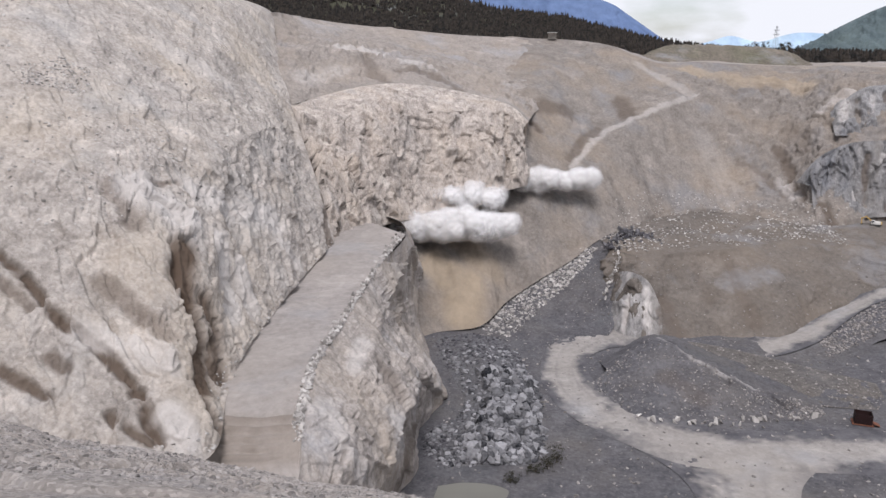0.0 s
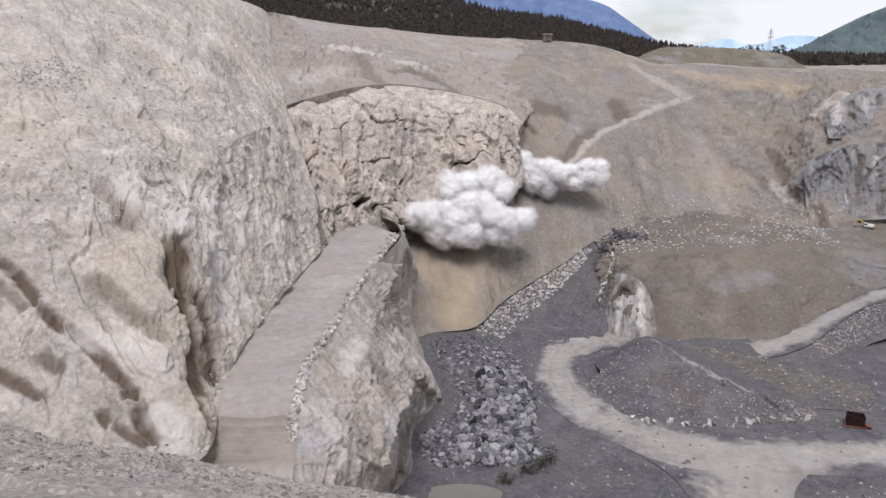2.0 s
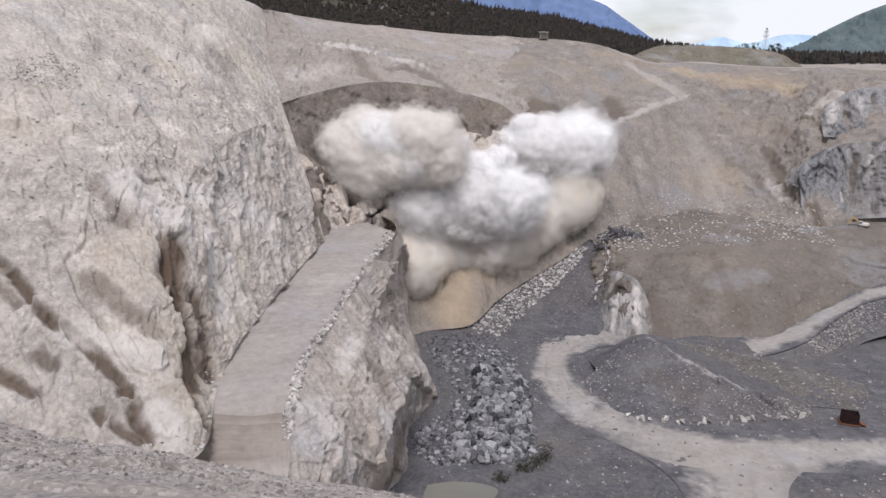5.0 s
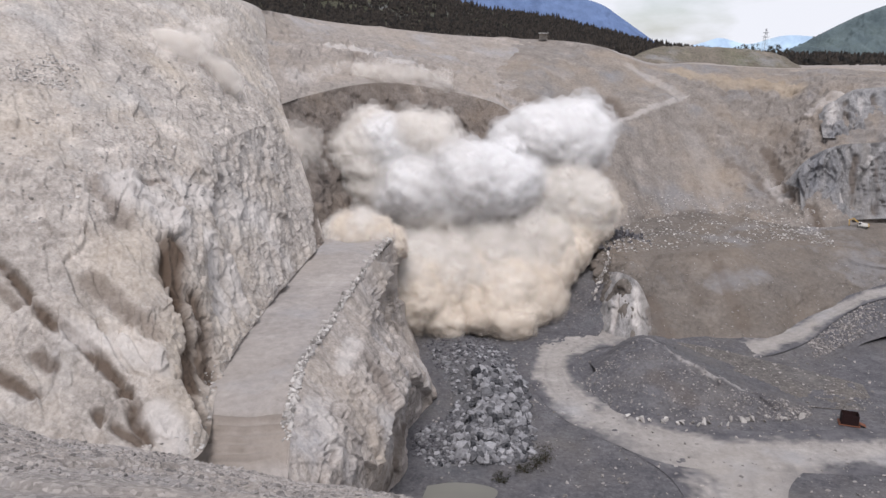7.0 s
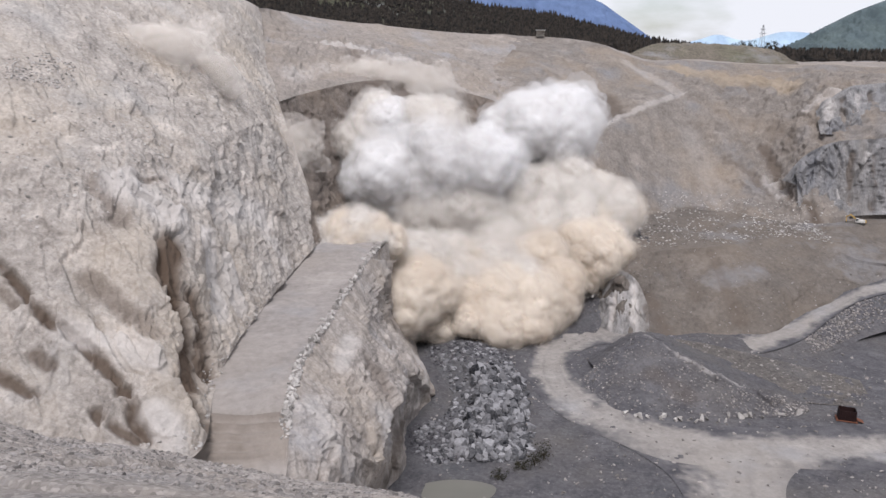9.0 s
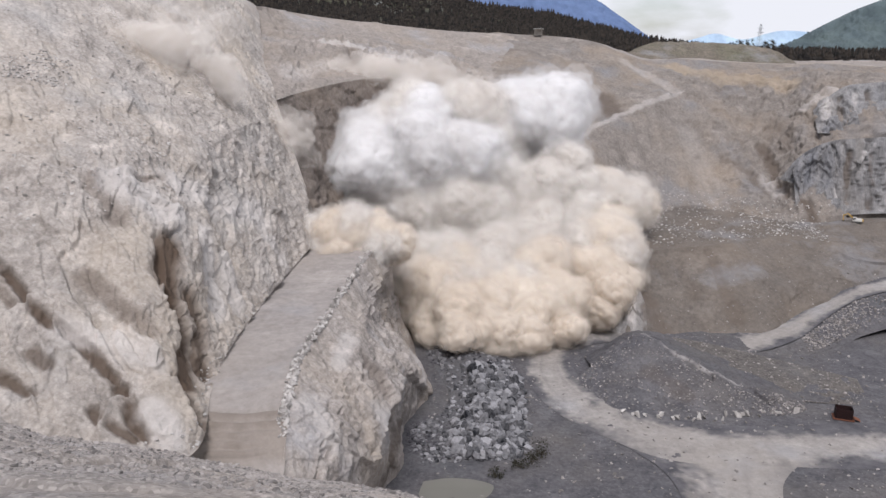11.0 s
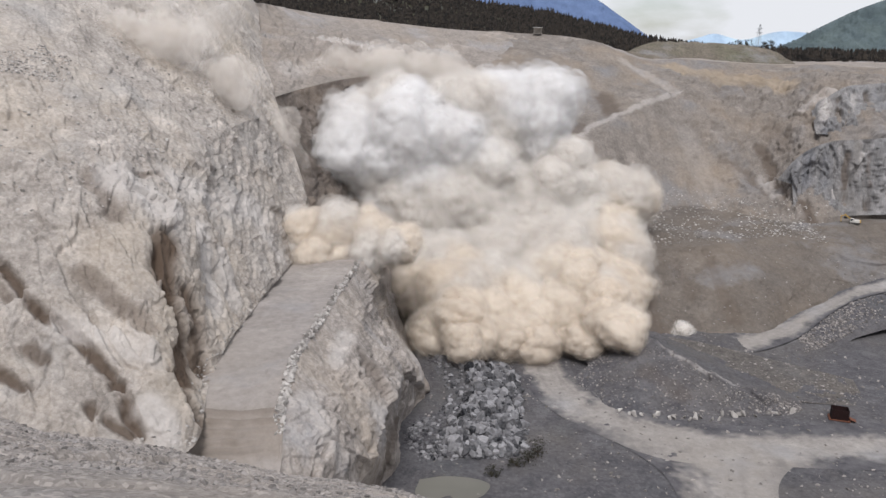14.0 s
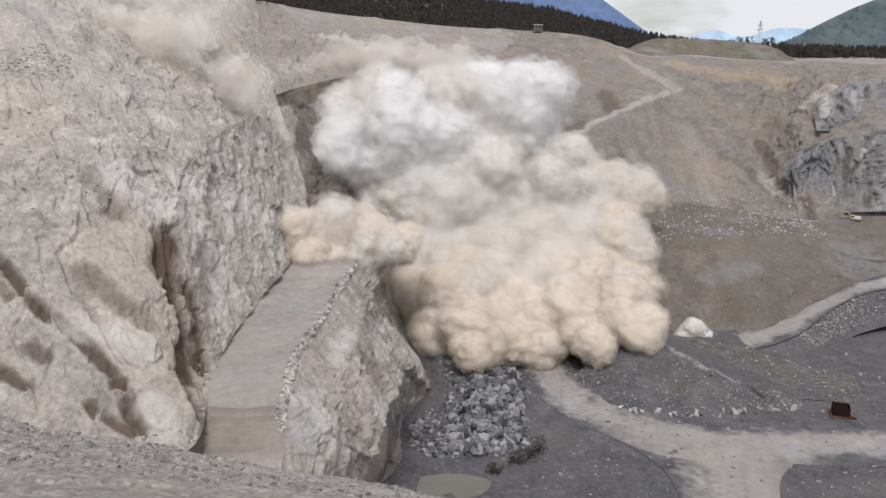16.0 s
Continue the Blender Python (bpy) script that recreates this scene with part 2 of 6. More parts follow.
RIGHT = mineral("right_rock", (0.150, 0.132, 0.119), (0.26, 0.231, 0.210), (0.30, 0.235, 0.175), 1.3, 0.12, 0.6, (0.215, 0.225, 0.25), (0, 0, 0), 2.2)
TALUS = mineral("brown_talus", (0.108, 0.094, 0.084), (0.168, 0.147, 0.131), (0.205, 0.165, 0.13), 1.6, 0.12, 0.4)
FLOOR = mineral("pit_floor", FLOOR_TONES[0], FLOOR_TONES[1], (0.15, 0.134, 0.12), 1.2, 0.25, 0.5, (0.095, 0.10, 0.108))
ROAD = mineral("haul_road", (0.23, 0.212, 0.20), (0.34, 0.315, 0.298), (0.30, 0.27, 0.245), 2.0, 0.04, 0.2, edge=FLOOR_TONES)
BENCH = mineral("bench_surface", (0.255, 0.231, 0.218), (0.335, 0.305, 0.29), (0.335, 0.297, 0.265), 2.0, 0.06, 0.25)
GRAVEL = mineral("loose_gravel", (0.27, 0.243, 0.225), (0.44, 0.396, 0.37), (0.40, 0.34, 0.29), 0.35, 0.5, 0.9)
DARKROCK = mineral("dark_rock", (0.06, 0.06, 0.068), (0.15, 0.148, 0.158), (0.14, 0.13, 0.125), 0.5, 0.25, 0.7, (0.10, 0.10, 0.12))
FRESH = mineral("fresh_rock", (0.10, 0.083, 0.073), (0.21, 0.18, 0.16), (0.21, 0.16, 0.118), 0.8, 0.2, 0.9, (0, 0, 0), (0, 0, 0), 2.0)

# ---- the walls of the pit ----
wall_foot = [(-67.2, 66, 30.7), (-55.9, 72, 31.9), (-45.4, 76, 32.2), (-35.7, 78, 30.3), (-28.2, 84.1, 30), (-30.5, 99.6, 30.5), (-31.4, 112.8, 31), (-30.9, 132.7, 31), (-29.5, 157.3, 31), (-27.1, 186, 30.8)]
wall_low = [(-82.4, 84, 40.8), (-66.2, 88, 42.1), (-53, 92, 42), (-45.3, 96, 42.8), (-38.1, 99, 42.5), (-37.4, 112, 43.4), (-37, 125, 39.3), (-35.6, 142, 39.7), (-33.5, 162, 40.7), (-31.4, 196, 41.1)]
wall_high = [(-99.3, 104, 60.4), (-78.9, 108, 60.5), (-64.6, 114, 60.4), (-56.3, 120, 60.4), (-51.3, 128, 61.1), (-47.3, 138, 58.8), (-43.6, 150, 58.2), (-41.9, 166, 59.7), (-39.9, 186, 60.2), (-39.2, 211, 56.3)]
wall_shoulder = [(-118.8, 128, 78.4), (-95.7, 134, 78.4), (-79.4, 142, 77.5), (-70.1, 150, 76.4), (-63.4, 160, 75.2), (-58.4, 172, 73.8), (-53.3, 184, 72.9), (-51.7, 203, 70.9), (-47.7, 214, 67.5), (-43.3, 222, 62.1)]
wall_top = [(-154.3, 170, 111.8), (-123.9, 176, 107.5), (-102.9, 184, 103), (-90.8, 192, 99.2), (-82, 202, 97), (-73.7, 214, 95.3), (-67.7, 228, 92.9), (-61.9, 242, 90), (-58, 253, 84), (-54.9, 262, 77.1)]
wall_back = [(-223.8, 250, 140), (-181.2, 260, 131.3), (-148, 266, 119.3), (-128.5, 272, 109.7), (-111.9, 276, 104.8), (-97.1, 282, 101.3), (-82.9, 286, 97.1), (-72.5, 292, 94.8), (-67.3, 300, 92.8), (-65.5, 310, 90.8)]
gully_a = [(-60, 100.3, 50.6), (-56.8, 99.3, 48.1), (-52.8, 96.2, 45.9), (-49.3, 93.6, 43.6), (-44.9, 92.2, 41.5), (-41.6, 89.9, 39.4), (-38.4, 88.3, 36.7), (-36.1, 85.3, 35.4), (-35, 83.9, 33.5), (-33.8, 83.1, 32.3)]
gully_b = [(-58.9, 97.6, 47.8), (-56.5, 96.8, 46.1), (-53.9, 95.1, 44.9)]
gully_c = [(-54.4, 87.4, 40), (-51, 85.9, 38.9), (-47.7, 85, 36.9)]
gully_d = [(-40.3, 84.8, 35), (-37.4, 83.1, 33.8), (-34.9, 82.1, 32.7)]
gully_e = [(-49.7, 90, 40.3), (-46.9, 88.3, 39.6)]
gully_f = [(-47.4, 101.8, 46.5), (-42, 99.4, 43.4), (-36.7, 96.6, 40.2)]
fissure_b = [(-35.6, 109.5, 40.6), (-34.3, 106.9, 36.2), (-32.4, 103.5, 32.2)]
corner_shade = [(-32.7, 93, 34.4), (-30.1, 90.1, 31.9), (-28.8, 90.2, 30.2)]
buttress_shade = [(-50.9, 117.1, 57.7), (-49, 116.5, 55.6), (-45.9, 111.8, 52.9)]
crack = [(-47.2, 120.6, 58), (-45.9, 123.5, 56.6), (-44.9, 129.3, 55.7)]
pale_a = [(-48.7, 119.4, 58.2), (-46, 119.6, 55), (-40.9, 119.6, 51.4)]
pale_b = [(-43.4, 131, 53.8), (-40.8, 141.4, 48.7), (-35.6, 155.2, 43.4)]
pale_c = [(-38.6, 127.6, 46.6), (-37.3, 125.1, 41.3), (-34.6, 117.2, 36)]
pale_d = [(-35.5, 130.9, 40.6), (-33.6, 125.8, 35)]
pale_e = [(-33.3, 85.2, 34.4), (-30.3, 83.6, 31.8)]
pale_f = [(-46, 92.4, 41.8), (-42.7, 93.2, 41.5), (-36.2, 92.6, 38.6)]
pale_g = [(-32.9, 152.7, 39.3), (-30.5, 156.7, 33.3)]
pale_h = [(-61.5, 178.1, 77.4), (-55.7, 179.1, 73.6), (-51.1, 184.7, 69.6)]
fissure_a = [(-39.5, 113.8, 48.2), (-38.6, 107.6, 44.7), (-36.7, 104.8, 40.5), (-35.2, 102.8, 36), (-32, 95.1, 34.3)]
fissure_d = [(-31.5, 206.9, 41.4), (-29.4, 187.1, 37.8), (-27.1, 181.7, 31.9)]
# gullies, corner and buttress edge: shade painted dark; fissures also have brown rock
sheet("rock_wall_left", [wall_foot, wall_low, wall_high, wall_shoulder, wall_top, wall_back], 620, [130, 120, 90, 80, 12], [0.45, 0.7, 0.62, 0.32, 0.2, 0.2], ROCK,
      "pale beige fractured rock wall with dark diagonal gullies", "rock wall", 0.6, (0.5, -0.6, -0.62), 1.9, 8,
      marks=((gully_a, 1.05, 3, 0.75), (gully_b, 1.0, 1.5, 0.5), (gully_c, 1.0, 2, 0.7), (gully_d, 1.1, 2, 0.7), (gully_e, 1.1, 1, 0.6), (gully_f, 1.8, 1.5, 0.45), (fissure_a, 3.0, 3.5, 0.8), (fissure_b, 2.6, 3, 0.75), (corner_shade, 2.2, 2.5, 0.6), (fissure_d, 2.4, 2.5, 0.55),
             (buttress_shade, 2.4, 2, 0.4), (crack, 0.7, 1.5, 0.6), (pale_a, 4.0, -1, -0.85), (pale_b, 4.4, 0, -0.7), (pale_c, 3.4, 0, -0.7), (pale_d, 3.0, 0, -0.6), (pale_e, 2.6, 0, -0.7), (pale_f, 3.2, 0, -0.55), (pale_g, 3.0, 0, -0.55), (pale_h, 5, 0, -0.35)))

# ---- the haul bench under the left wall ----
bench_left = [(-32.7, 86.9, 24), (-29.5, 88, 27), (-29.9, 93.9, 29.5), (-30.9, 105.1, 30.6), (-31.2, 120.6, 30.8), (-30.4, 143.2, 30.8), (-29, 165.4, 30.8), (-31.1, 201.5, 30.8)]
bench_mid = [(-24.9, 84.4, 24), (-23.8, 86.6, 27), (-24.2, 92.3, 29.5), (-25, 101.2, 30.6), (-24.9, 115.1, 31), (-23.9, 137.5, 31), (-22, 160.3, 31), (-21.2, 209.7, 31)]
berm = [(-18.4, 83.3, 23.5), (-18, 86.1, 26.5), (-18.4, 90.8, 29.5), (-19, 99, 30.8), (-19.2, 110.5, 31), (-17.4, 128.2, 31), (-14.6, 160.3, 31), (-9.7, 194.2, 31)]
ridge_a = [(-29.1, 93.7, 29.6), (-24.3, 93.1, 29.6), (-19.6, 93.8, 29.8)]
ridge_b = [(-29, 92.2, 29), (-24.2, 91.5, 29), (-19.6, 92.1, 29.2)]
ridge_c = [(-29, 90.7, 28.3), (-24.1, 90.1, 28.3), (-19.5, 90.9, 28.5)]
ridge_d = [(-28.7, 89.4, 27.7), (-23.8, 88.9, 27.7), (-19.3, 89.7, 27.9)]
ridge_e = [(-27.8, 88.2, 27.1), (-23.4, 87.7, 27.1), (-19.3, 88.4, 27.3)]
sheet("haul_bench", [[(x - 1.6, y, z) for x, y, z in bench_left], bench_mid, berm], 300, [40, 40], [0.05, 0.05, 0.15], BENCH, "dusty grey haul bench of compacted rock", "quarry bench", 0.22,
      marks=tuple((r, 0.6, -1.6, 0.45) for r in (ridge_a, ridge_b, ridge_c, ridge_d, ridge_e)) + (([(-29, 90, 28.2), (-24, 89.5, 28.2), (-19.5, 90, 28.2)], 5, 0, 0.25, 0.15),))

pillar_top = [(-20.1, 84.4, 20), (-18.4, 86.1, 26.3), (-18.5, 90.9, 29.4), (-19.1, 99, 30.8), (-19.3, 110.5, 31), (-17.6, 128.2, 31), (-14.8, 160.3, 31), (-9.6, 194.2, 31), (-15.2, 214.9, 31), (-30.3, 218.7, 31)]
pillar_high = [(-15.1, 85.8, 19), (-13.6, 89.3, 24), (-12.2, 96.4, 26.5), (-12.5, 108.5, 27), (-12.5, 122.4, 27), (-12.4, 141.9, 26), (-11.1, 171.3, 25), (-8.4, 205.1, 25), (-15.5, 230.1, 25), (-32.5, 234, 25)]
pillar_mid = [(-12, 92.6, 13), (-9, 100.2, 16.5), (-7.1, 110.4, 17.5), (-6.1, 126.4, 17.5), (-5.3, 145.8, 16), (-9.6, 170, 15), (-9.4, 196, 15), (-7.9, 225.9, 15), (-16.8, 248.3, 15), (-34.7, 248.3, 15)]
pillar_foot = [(-16.4, 104.6, -1), (-8.5, 121.7, -1), (-4.6, 133.1, -1), (-4.7, 147.8, -1), (1.1, 164.1, -1), (-2.4, 185.8, -1), (-6.3, 206.2, -1), (-6.4, 242.7, -1), (-17.8, 276.9, -1), (-39, 276.9, -1)]
face_dark_a = [(-10.9, 123.9, 25.3), (-9.1, 122.8, 23.4), (-8.2, 121, 21.1)]
face_dark_b = [(-5.3, 133.8, 7.1), (-6.5, 126, 6.6), (-7.5, 121.9, 3.5)]
face_pale_a = [(-2.6, 157.6, 11.2), (-0.5, 154.5, 6.8)]
face_pale_b = [(-14.4, 126.7, 28.2), (-14.5, 115.7, 27.6)]
face_pale_c = [(-8, 114.9, 20), (-6.3, 111.7, 18)]
face_dark_c = [(-9.7, 178.5, 19.9), (-8.7, 175.2, 12.2)]
face_pale_d = [(-16.3, 98.3, 29.3), (-12.7, 94, 25.7)]
sheet("bench_rock_face", [pillar_top, pillar_high, pillar_mid, pillar_foot], 320, [40, 60, 60], [0.2, 0.7, 0.9, 0.3], FACE, "craggy pale rock face below the haul bench", "rock face", 0.3, (0, 0, 1), 2.0, 21, marks=((face_dark_a, 2.2, 0.8, 0.45), (face_dark_b, 2.4, 1.2, 0.6), (face_pale_a, 2.4, -0.3, -0.7), (face_pale_b, 2.4, 0, -0.5), (face_pale_c, 2.4, 0, -0.5), (face_dark_c, 1.8, 0.8, 0.5), (face_pale_d, 3, 0, -0.35),))

# ---- the hill above the blast, and the scar behind the blasted rock ----
scarp = [(-43.3, 222, 62.1), (-38.1, 235, 63.6), (-26.2, 252, 66), (-14.9, 262, 66.5), (-1.7, 268, 64.9), (12.8, 268, 62), (23.2, 264, 58.9), (28.9, 262, 53.9)]
scar_high = [(-42.1, 220, 56.2), (-36.1, 231, 56.8), (-25, 247, 58), (-14.1, 256, 58.2), (-1.1, 262, 56.8), (12.2, 262, 54.5), (22, 259, 52.3), (27.6, 258, 48.7)]
scar_low = [(-34.2, 205, 41.8), (-29.9, 218, 39.5), (-21.4, 232, 40.5), (-12.4, 242, 40.7), (-0.7, 250, 39.4), (11.4, 252, 39.1), (20.7, 252, 39.1), (26.4, 252, 38.2)]
scar_foot = [(-27.7, 188, 29.6), (-25, 200, 25.7), (-18.4, 212, 22.5), (-10.9, 225, 21.8), (-0.7, 236, 23.6), (10.2, 243, 27.6), (18.6, 247, 31.5), (25.3, 250, 33.8)]
sheet("blast_scar", [scarp, scar_high, scar_low, scar_foot], 260, [30, 50, 50], [0.3, 0.9, 1.2, 0.8], FRESH, "dark freshly broken rock scarp behind the blast", "rock face", 0.3, (0, 0, 1), 2.0, 31)
upper_a = [(-48.1, 240, 69.6), (-40.5, 252, 70.1), (-28.1, 272, 71.7), (-16, 284, 73.4), (-1.9, 288, 69.4), (11.5, 285, 64.6), (25, 285, 59), (34, 290, 54.5)]
upper_b = [(-53.3, 256, 76.2), (-44.7, 280, 78), (-33.7, 298, 80.2), (-20.3, 303, 75.9), (1.3, 303, 70.2), (11.7, 300, 64.8), (26.4, 302, 59.6), (39.1, 306, 55.4)]
upper_c = [(-60.9, 290, 82.9), (-50.9, 320, 82.3), (-34.8, 340, 81), (-15.7, 345, 77.9), (3.9, 345, 74.4), (18.8, 345, 70.8), (33.2, 340, 67.3), (49.3, 340, 62.5)]
upper_rim = [(-64.9, 305, 91), (-62.7, 350, 91.1), (-46.7, 380, 89.1), (-20.2, 385, 86.6), (7.2, 388, 84.1), (29.3, 390, 83), (48.8, 390, 82), (67.8, 388, 81.1)]
upper_shade_a = [(-28.6, 287.6, 75.4), (-23.5, 269.2, 69.2), (-19.8, 262, 67.4)]
upper_shade_b = [(-15.5, 274.5, 70.9), (-5.3, 281.2, 69.3), (5.9, 270.7, 63.8)]
upper_pale_a = [(-37.7, 286, 78.4), (-30.2, 291.8, 77.4), (-21.7, 291.9, 76.1)]
upper_pale_b = [(-14.7, 284.6, 73.8), (-3.4, 290.7, 71.1)]
upper_pale_c = [(-42.6, 240.5, 68.9), (-35, 265.9, 71.3)]
upper_rails = [r[:1] + r for r in (scarp, upper_a, upper_b, upper_c, upper_rim)]
for r in upper_rails:
    r[0] = (r[0][0] - 9, r[0][1] + 4, r[0][2] - 3)
# the two dark marks paint the shade below the bench edge
sheet("upper_slope", upper_rails, 310, [26, 26, 40, 40], [0.3, 0.9, 1.0, 0.5, 0.2], SAND, "grey-beige upper quarry slope of loose spoil", "quarry slope", 0.7, (0, 0, 1), 2.0, 41, rills=0.7, marks=((upper_shade_a, 3.2, 1.2, 0.45), (upper_shade_b, 2.6, 1.2, 0.5), (upper_pale_a, 3, 0, -0.45), (upper_pale_b, 2.4, 0, -0.4), (upper_pale_c, 5, 0, -0.3),))

# ---- the far side of the pit: talus, track and cliffs ----
back_foot = [(-12.4, 185.8, -1), (-3.8, 202.7, 0), (10.7, 206.8, 1), (19.8, 220.7, 4), (31.3, 231.1, 8), (40.9, 236.6, 12), (52, 248.2, 16), (66.5, 262.3, 18), (87.4, 279.2, 18), (109.1, 281.2, 18), (123.2, 265, 18), (134.1, 258.8, 18), (158.3, 267.7, 18), (190.2, 269.5, 18)]
back_mid = [(-16.2, 226, 18), (-4.3, 236, 22.7), (12.3, 249, 29.3), (22.2, 256, 31.8), (34.4, 263, 35.1), (43.2, 270, 36.3), (56.8, 278, 36.8), (71.6, 288, 35.7), (91.3, 296, 32.3), (113.9, 297, 28.8), (131, 290, 26.7), (143, 286, 36), (166.6, 288, 38.9), (199.9, 290, 40.8)]
back_high = [(-16.9, 270, 30.3), (1.2, 275, 39.7), (15.6, 280, 50.2), (25.3, 288, 55.7), (38.2, 298, 53.8), (51.4, 305, 49.3), (62.6, 308, 47.7), (84.5, 318, 54), (107.1, 332, 58.7), (124.2, 332, 55.8), (145.8, 325, 50.5), (155.8, 315, 54.7), (177.3, 312, 57.2), (213.3, 315, 59.2)]
back_upper = [(-5.6, 320, 52.1), (10.9, 330, 63), (28.1, 338, 69.7), (41, 345, 71.5), (54.1, 350, 70.7), (64.3, 350, 69), (75.6, 350, 68.2), (95.2, 352, 64.5), (114.1, 356, 65.6), (132.2, 356, 64.3), (155.4, 350, 62.1), (170.3, 340, 64.9), (189, 335, 65.1), (227.4, 338, 66.2)]
back_rim = [(12.6, 385, 76.6), (29.3, 390, 83), (43.2, 390, 82.5), (57.1, 390, 82), (70.3, 386, 80.9), (81.4, 380, 78.7), (89.2, 374, 75.1), (103.9, 376, 70.9), (122.6, 380, 71.4), (144.6, 384, 70.2), (175.9, 386, 69.1), (195.2, 386, 69.6), (216.9, 386, 68.6), (261.9, 390, 67.1)]
rim_ochre = [(114.5, 365.8, 67.8), (129.9, 356.9, 64.3), (147.7, 356.5, 64.3), (158.2, 345, 62.3)]
cone_ochre = [(-2.4, 224.1, 14.1), (6.1, 219.7, 10), (5.9, 209.4, 3)]
cone_side = [(3, 236, 21), (14.9, 225.3, 11.9)]
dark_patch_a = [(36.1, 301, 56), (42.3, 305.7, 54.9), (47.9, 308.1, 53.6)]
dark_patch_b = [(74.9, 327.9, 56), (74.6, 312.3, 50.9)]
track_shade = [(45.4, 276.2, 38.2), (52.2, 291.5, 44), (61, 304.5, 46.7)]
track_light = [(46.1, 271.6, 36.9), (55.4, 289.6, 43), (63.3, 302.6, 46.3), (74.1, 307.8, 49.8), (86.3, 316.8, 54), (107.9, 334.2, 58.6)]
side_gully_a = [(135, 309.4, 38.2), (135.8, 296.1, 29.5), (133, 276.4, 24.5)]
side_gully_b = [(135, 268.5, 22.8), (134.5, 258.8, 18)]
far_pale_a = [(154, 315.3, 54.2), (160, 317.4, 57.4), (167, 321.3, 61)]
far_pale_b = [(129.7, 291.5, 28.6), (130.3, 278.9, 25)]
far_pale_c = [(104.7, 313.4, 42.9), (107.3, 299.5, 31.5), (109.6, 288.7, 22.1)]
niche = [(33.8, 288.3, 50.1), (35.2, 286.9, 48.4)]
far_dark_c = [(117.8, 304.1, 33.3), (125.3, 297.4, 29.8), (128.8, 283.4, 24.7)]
far_dark_d = [(129.5, 348.1, 59.1), (143.6, 351.3, 61.3), (155.7, 352.8, 64.3)]
far_dark_e = [(142.4, 315.3, 45.2), (141.1, 302, 39.7)]
stone_band = [(23.1, 370.5, 76), (35, 365.2, 75.7), (44.9, 358.2, 74.8)]
far_pale_d = [(89.9, 363.9, 70.9), (100, 350.6, 63.9), (105.6, 335.6, 58.5)]
# below the track, in the niche and side gullies: shade painted as dark marks
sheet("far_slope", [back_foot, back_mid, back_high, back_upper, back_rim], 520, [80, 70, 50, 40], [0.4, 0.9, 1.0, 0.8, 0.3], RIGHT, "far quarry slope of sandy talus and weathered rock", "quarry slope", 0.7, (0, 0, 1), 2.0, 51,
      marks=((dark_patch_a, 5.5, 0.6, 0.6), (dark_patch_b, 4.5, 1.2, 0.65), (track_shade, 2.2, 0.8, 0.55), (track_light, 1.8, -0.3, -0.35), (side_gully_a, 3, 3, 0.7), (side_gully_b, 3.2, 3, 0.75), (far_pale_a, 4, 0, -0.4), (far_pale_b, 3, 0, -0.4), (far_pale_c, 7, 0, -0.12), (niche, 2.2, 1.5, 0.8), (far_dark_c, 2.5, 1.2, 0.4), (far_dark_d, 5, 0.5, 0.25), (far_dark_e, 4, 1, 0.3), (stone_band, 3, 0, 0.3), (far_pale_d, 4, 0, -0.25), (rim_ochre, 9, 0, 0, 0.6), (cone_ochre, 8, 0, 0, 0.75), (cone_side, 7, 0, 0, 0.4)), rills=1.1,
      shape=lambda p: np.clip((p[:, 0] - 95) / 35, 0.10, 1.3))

GREYROCK = mineral("blue_grey_rock", (0.125, 0.125, 0.13), (0.29, 0.28, 0.28), (0.27, 0.24, 0.21), 0.8, 0.1, 0.6, (0.16, 0.17, 0.20), (0, 0, 0), 6.0)
cliff_top = [(133, 286, 29), (139, 283.5, 38.5), (148.4, 282, 43.9), (161.1, 280, 45.5), (192.1, 280, 47.2)]
cliff_mid = [(136.1, 280, 28.5), (140.7, 279, 30.8), (148, 278, 31.4), (161.4, 277, 32.1), (192.5, 277, 33.2)]
cliff_foot = [(133.6, 270, 17.5), (140.7, 272, 17), (146.8, 272, 17.5), (161.2, 273, 18.5), (192.3, 273, 19.3)]
sheet("grey_cliff", [[(x * 0.975, y * 0.975, 78 + (z - 78) * 0.975) for x, y, z in r] for r in (cliff_top, cliff_mid, cliff_foot)], 170, [50, 50], [0.8, 1.8, 1.0], GREYROCK, "steep blue-grey rock cliff above the terrace", "cliff", 0.3, (0, 0, 1), 4.0, 57,
      marks=(([(143, 272, 42), (143.5, 270, 33)], 1.5, 0, -0.5), ([(146.5, 271, 41), (146, 268, 26)], 1.2, 0, -0.65), ([(150.7, 272, 41), (150.2, 268, 24)], 1.5, 3, 0.6), ([(139, 272, 34), (138, 270, 26)], 1.6, 3, 0.45), ([(155.4, 271, 42), (155.8, 268, 30)], 1.3, 0, -0.5), ([(159, 271, 40), (159, 268, 22)], 1.4, 3, 0.5)))
upper_cliff_top = [(158.4, 318, 52.5), (169, 318, 61.3), (179.7, 318, 63.5), (214.2, 318, 65.8)]
upper_cliff_foot = [(155.1, 305, 44.4), (164.5, 305, 44.4), (175.2, 305, 44.9), (209.1, 305, 45.3)]
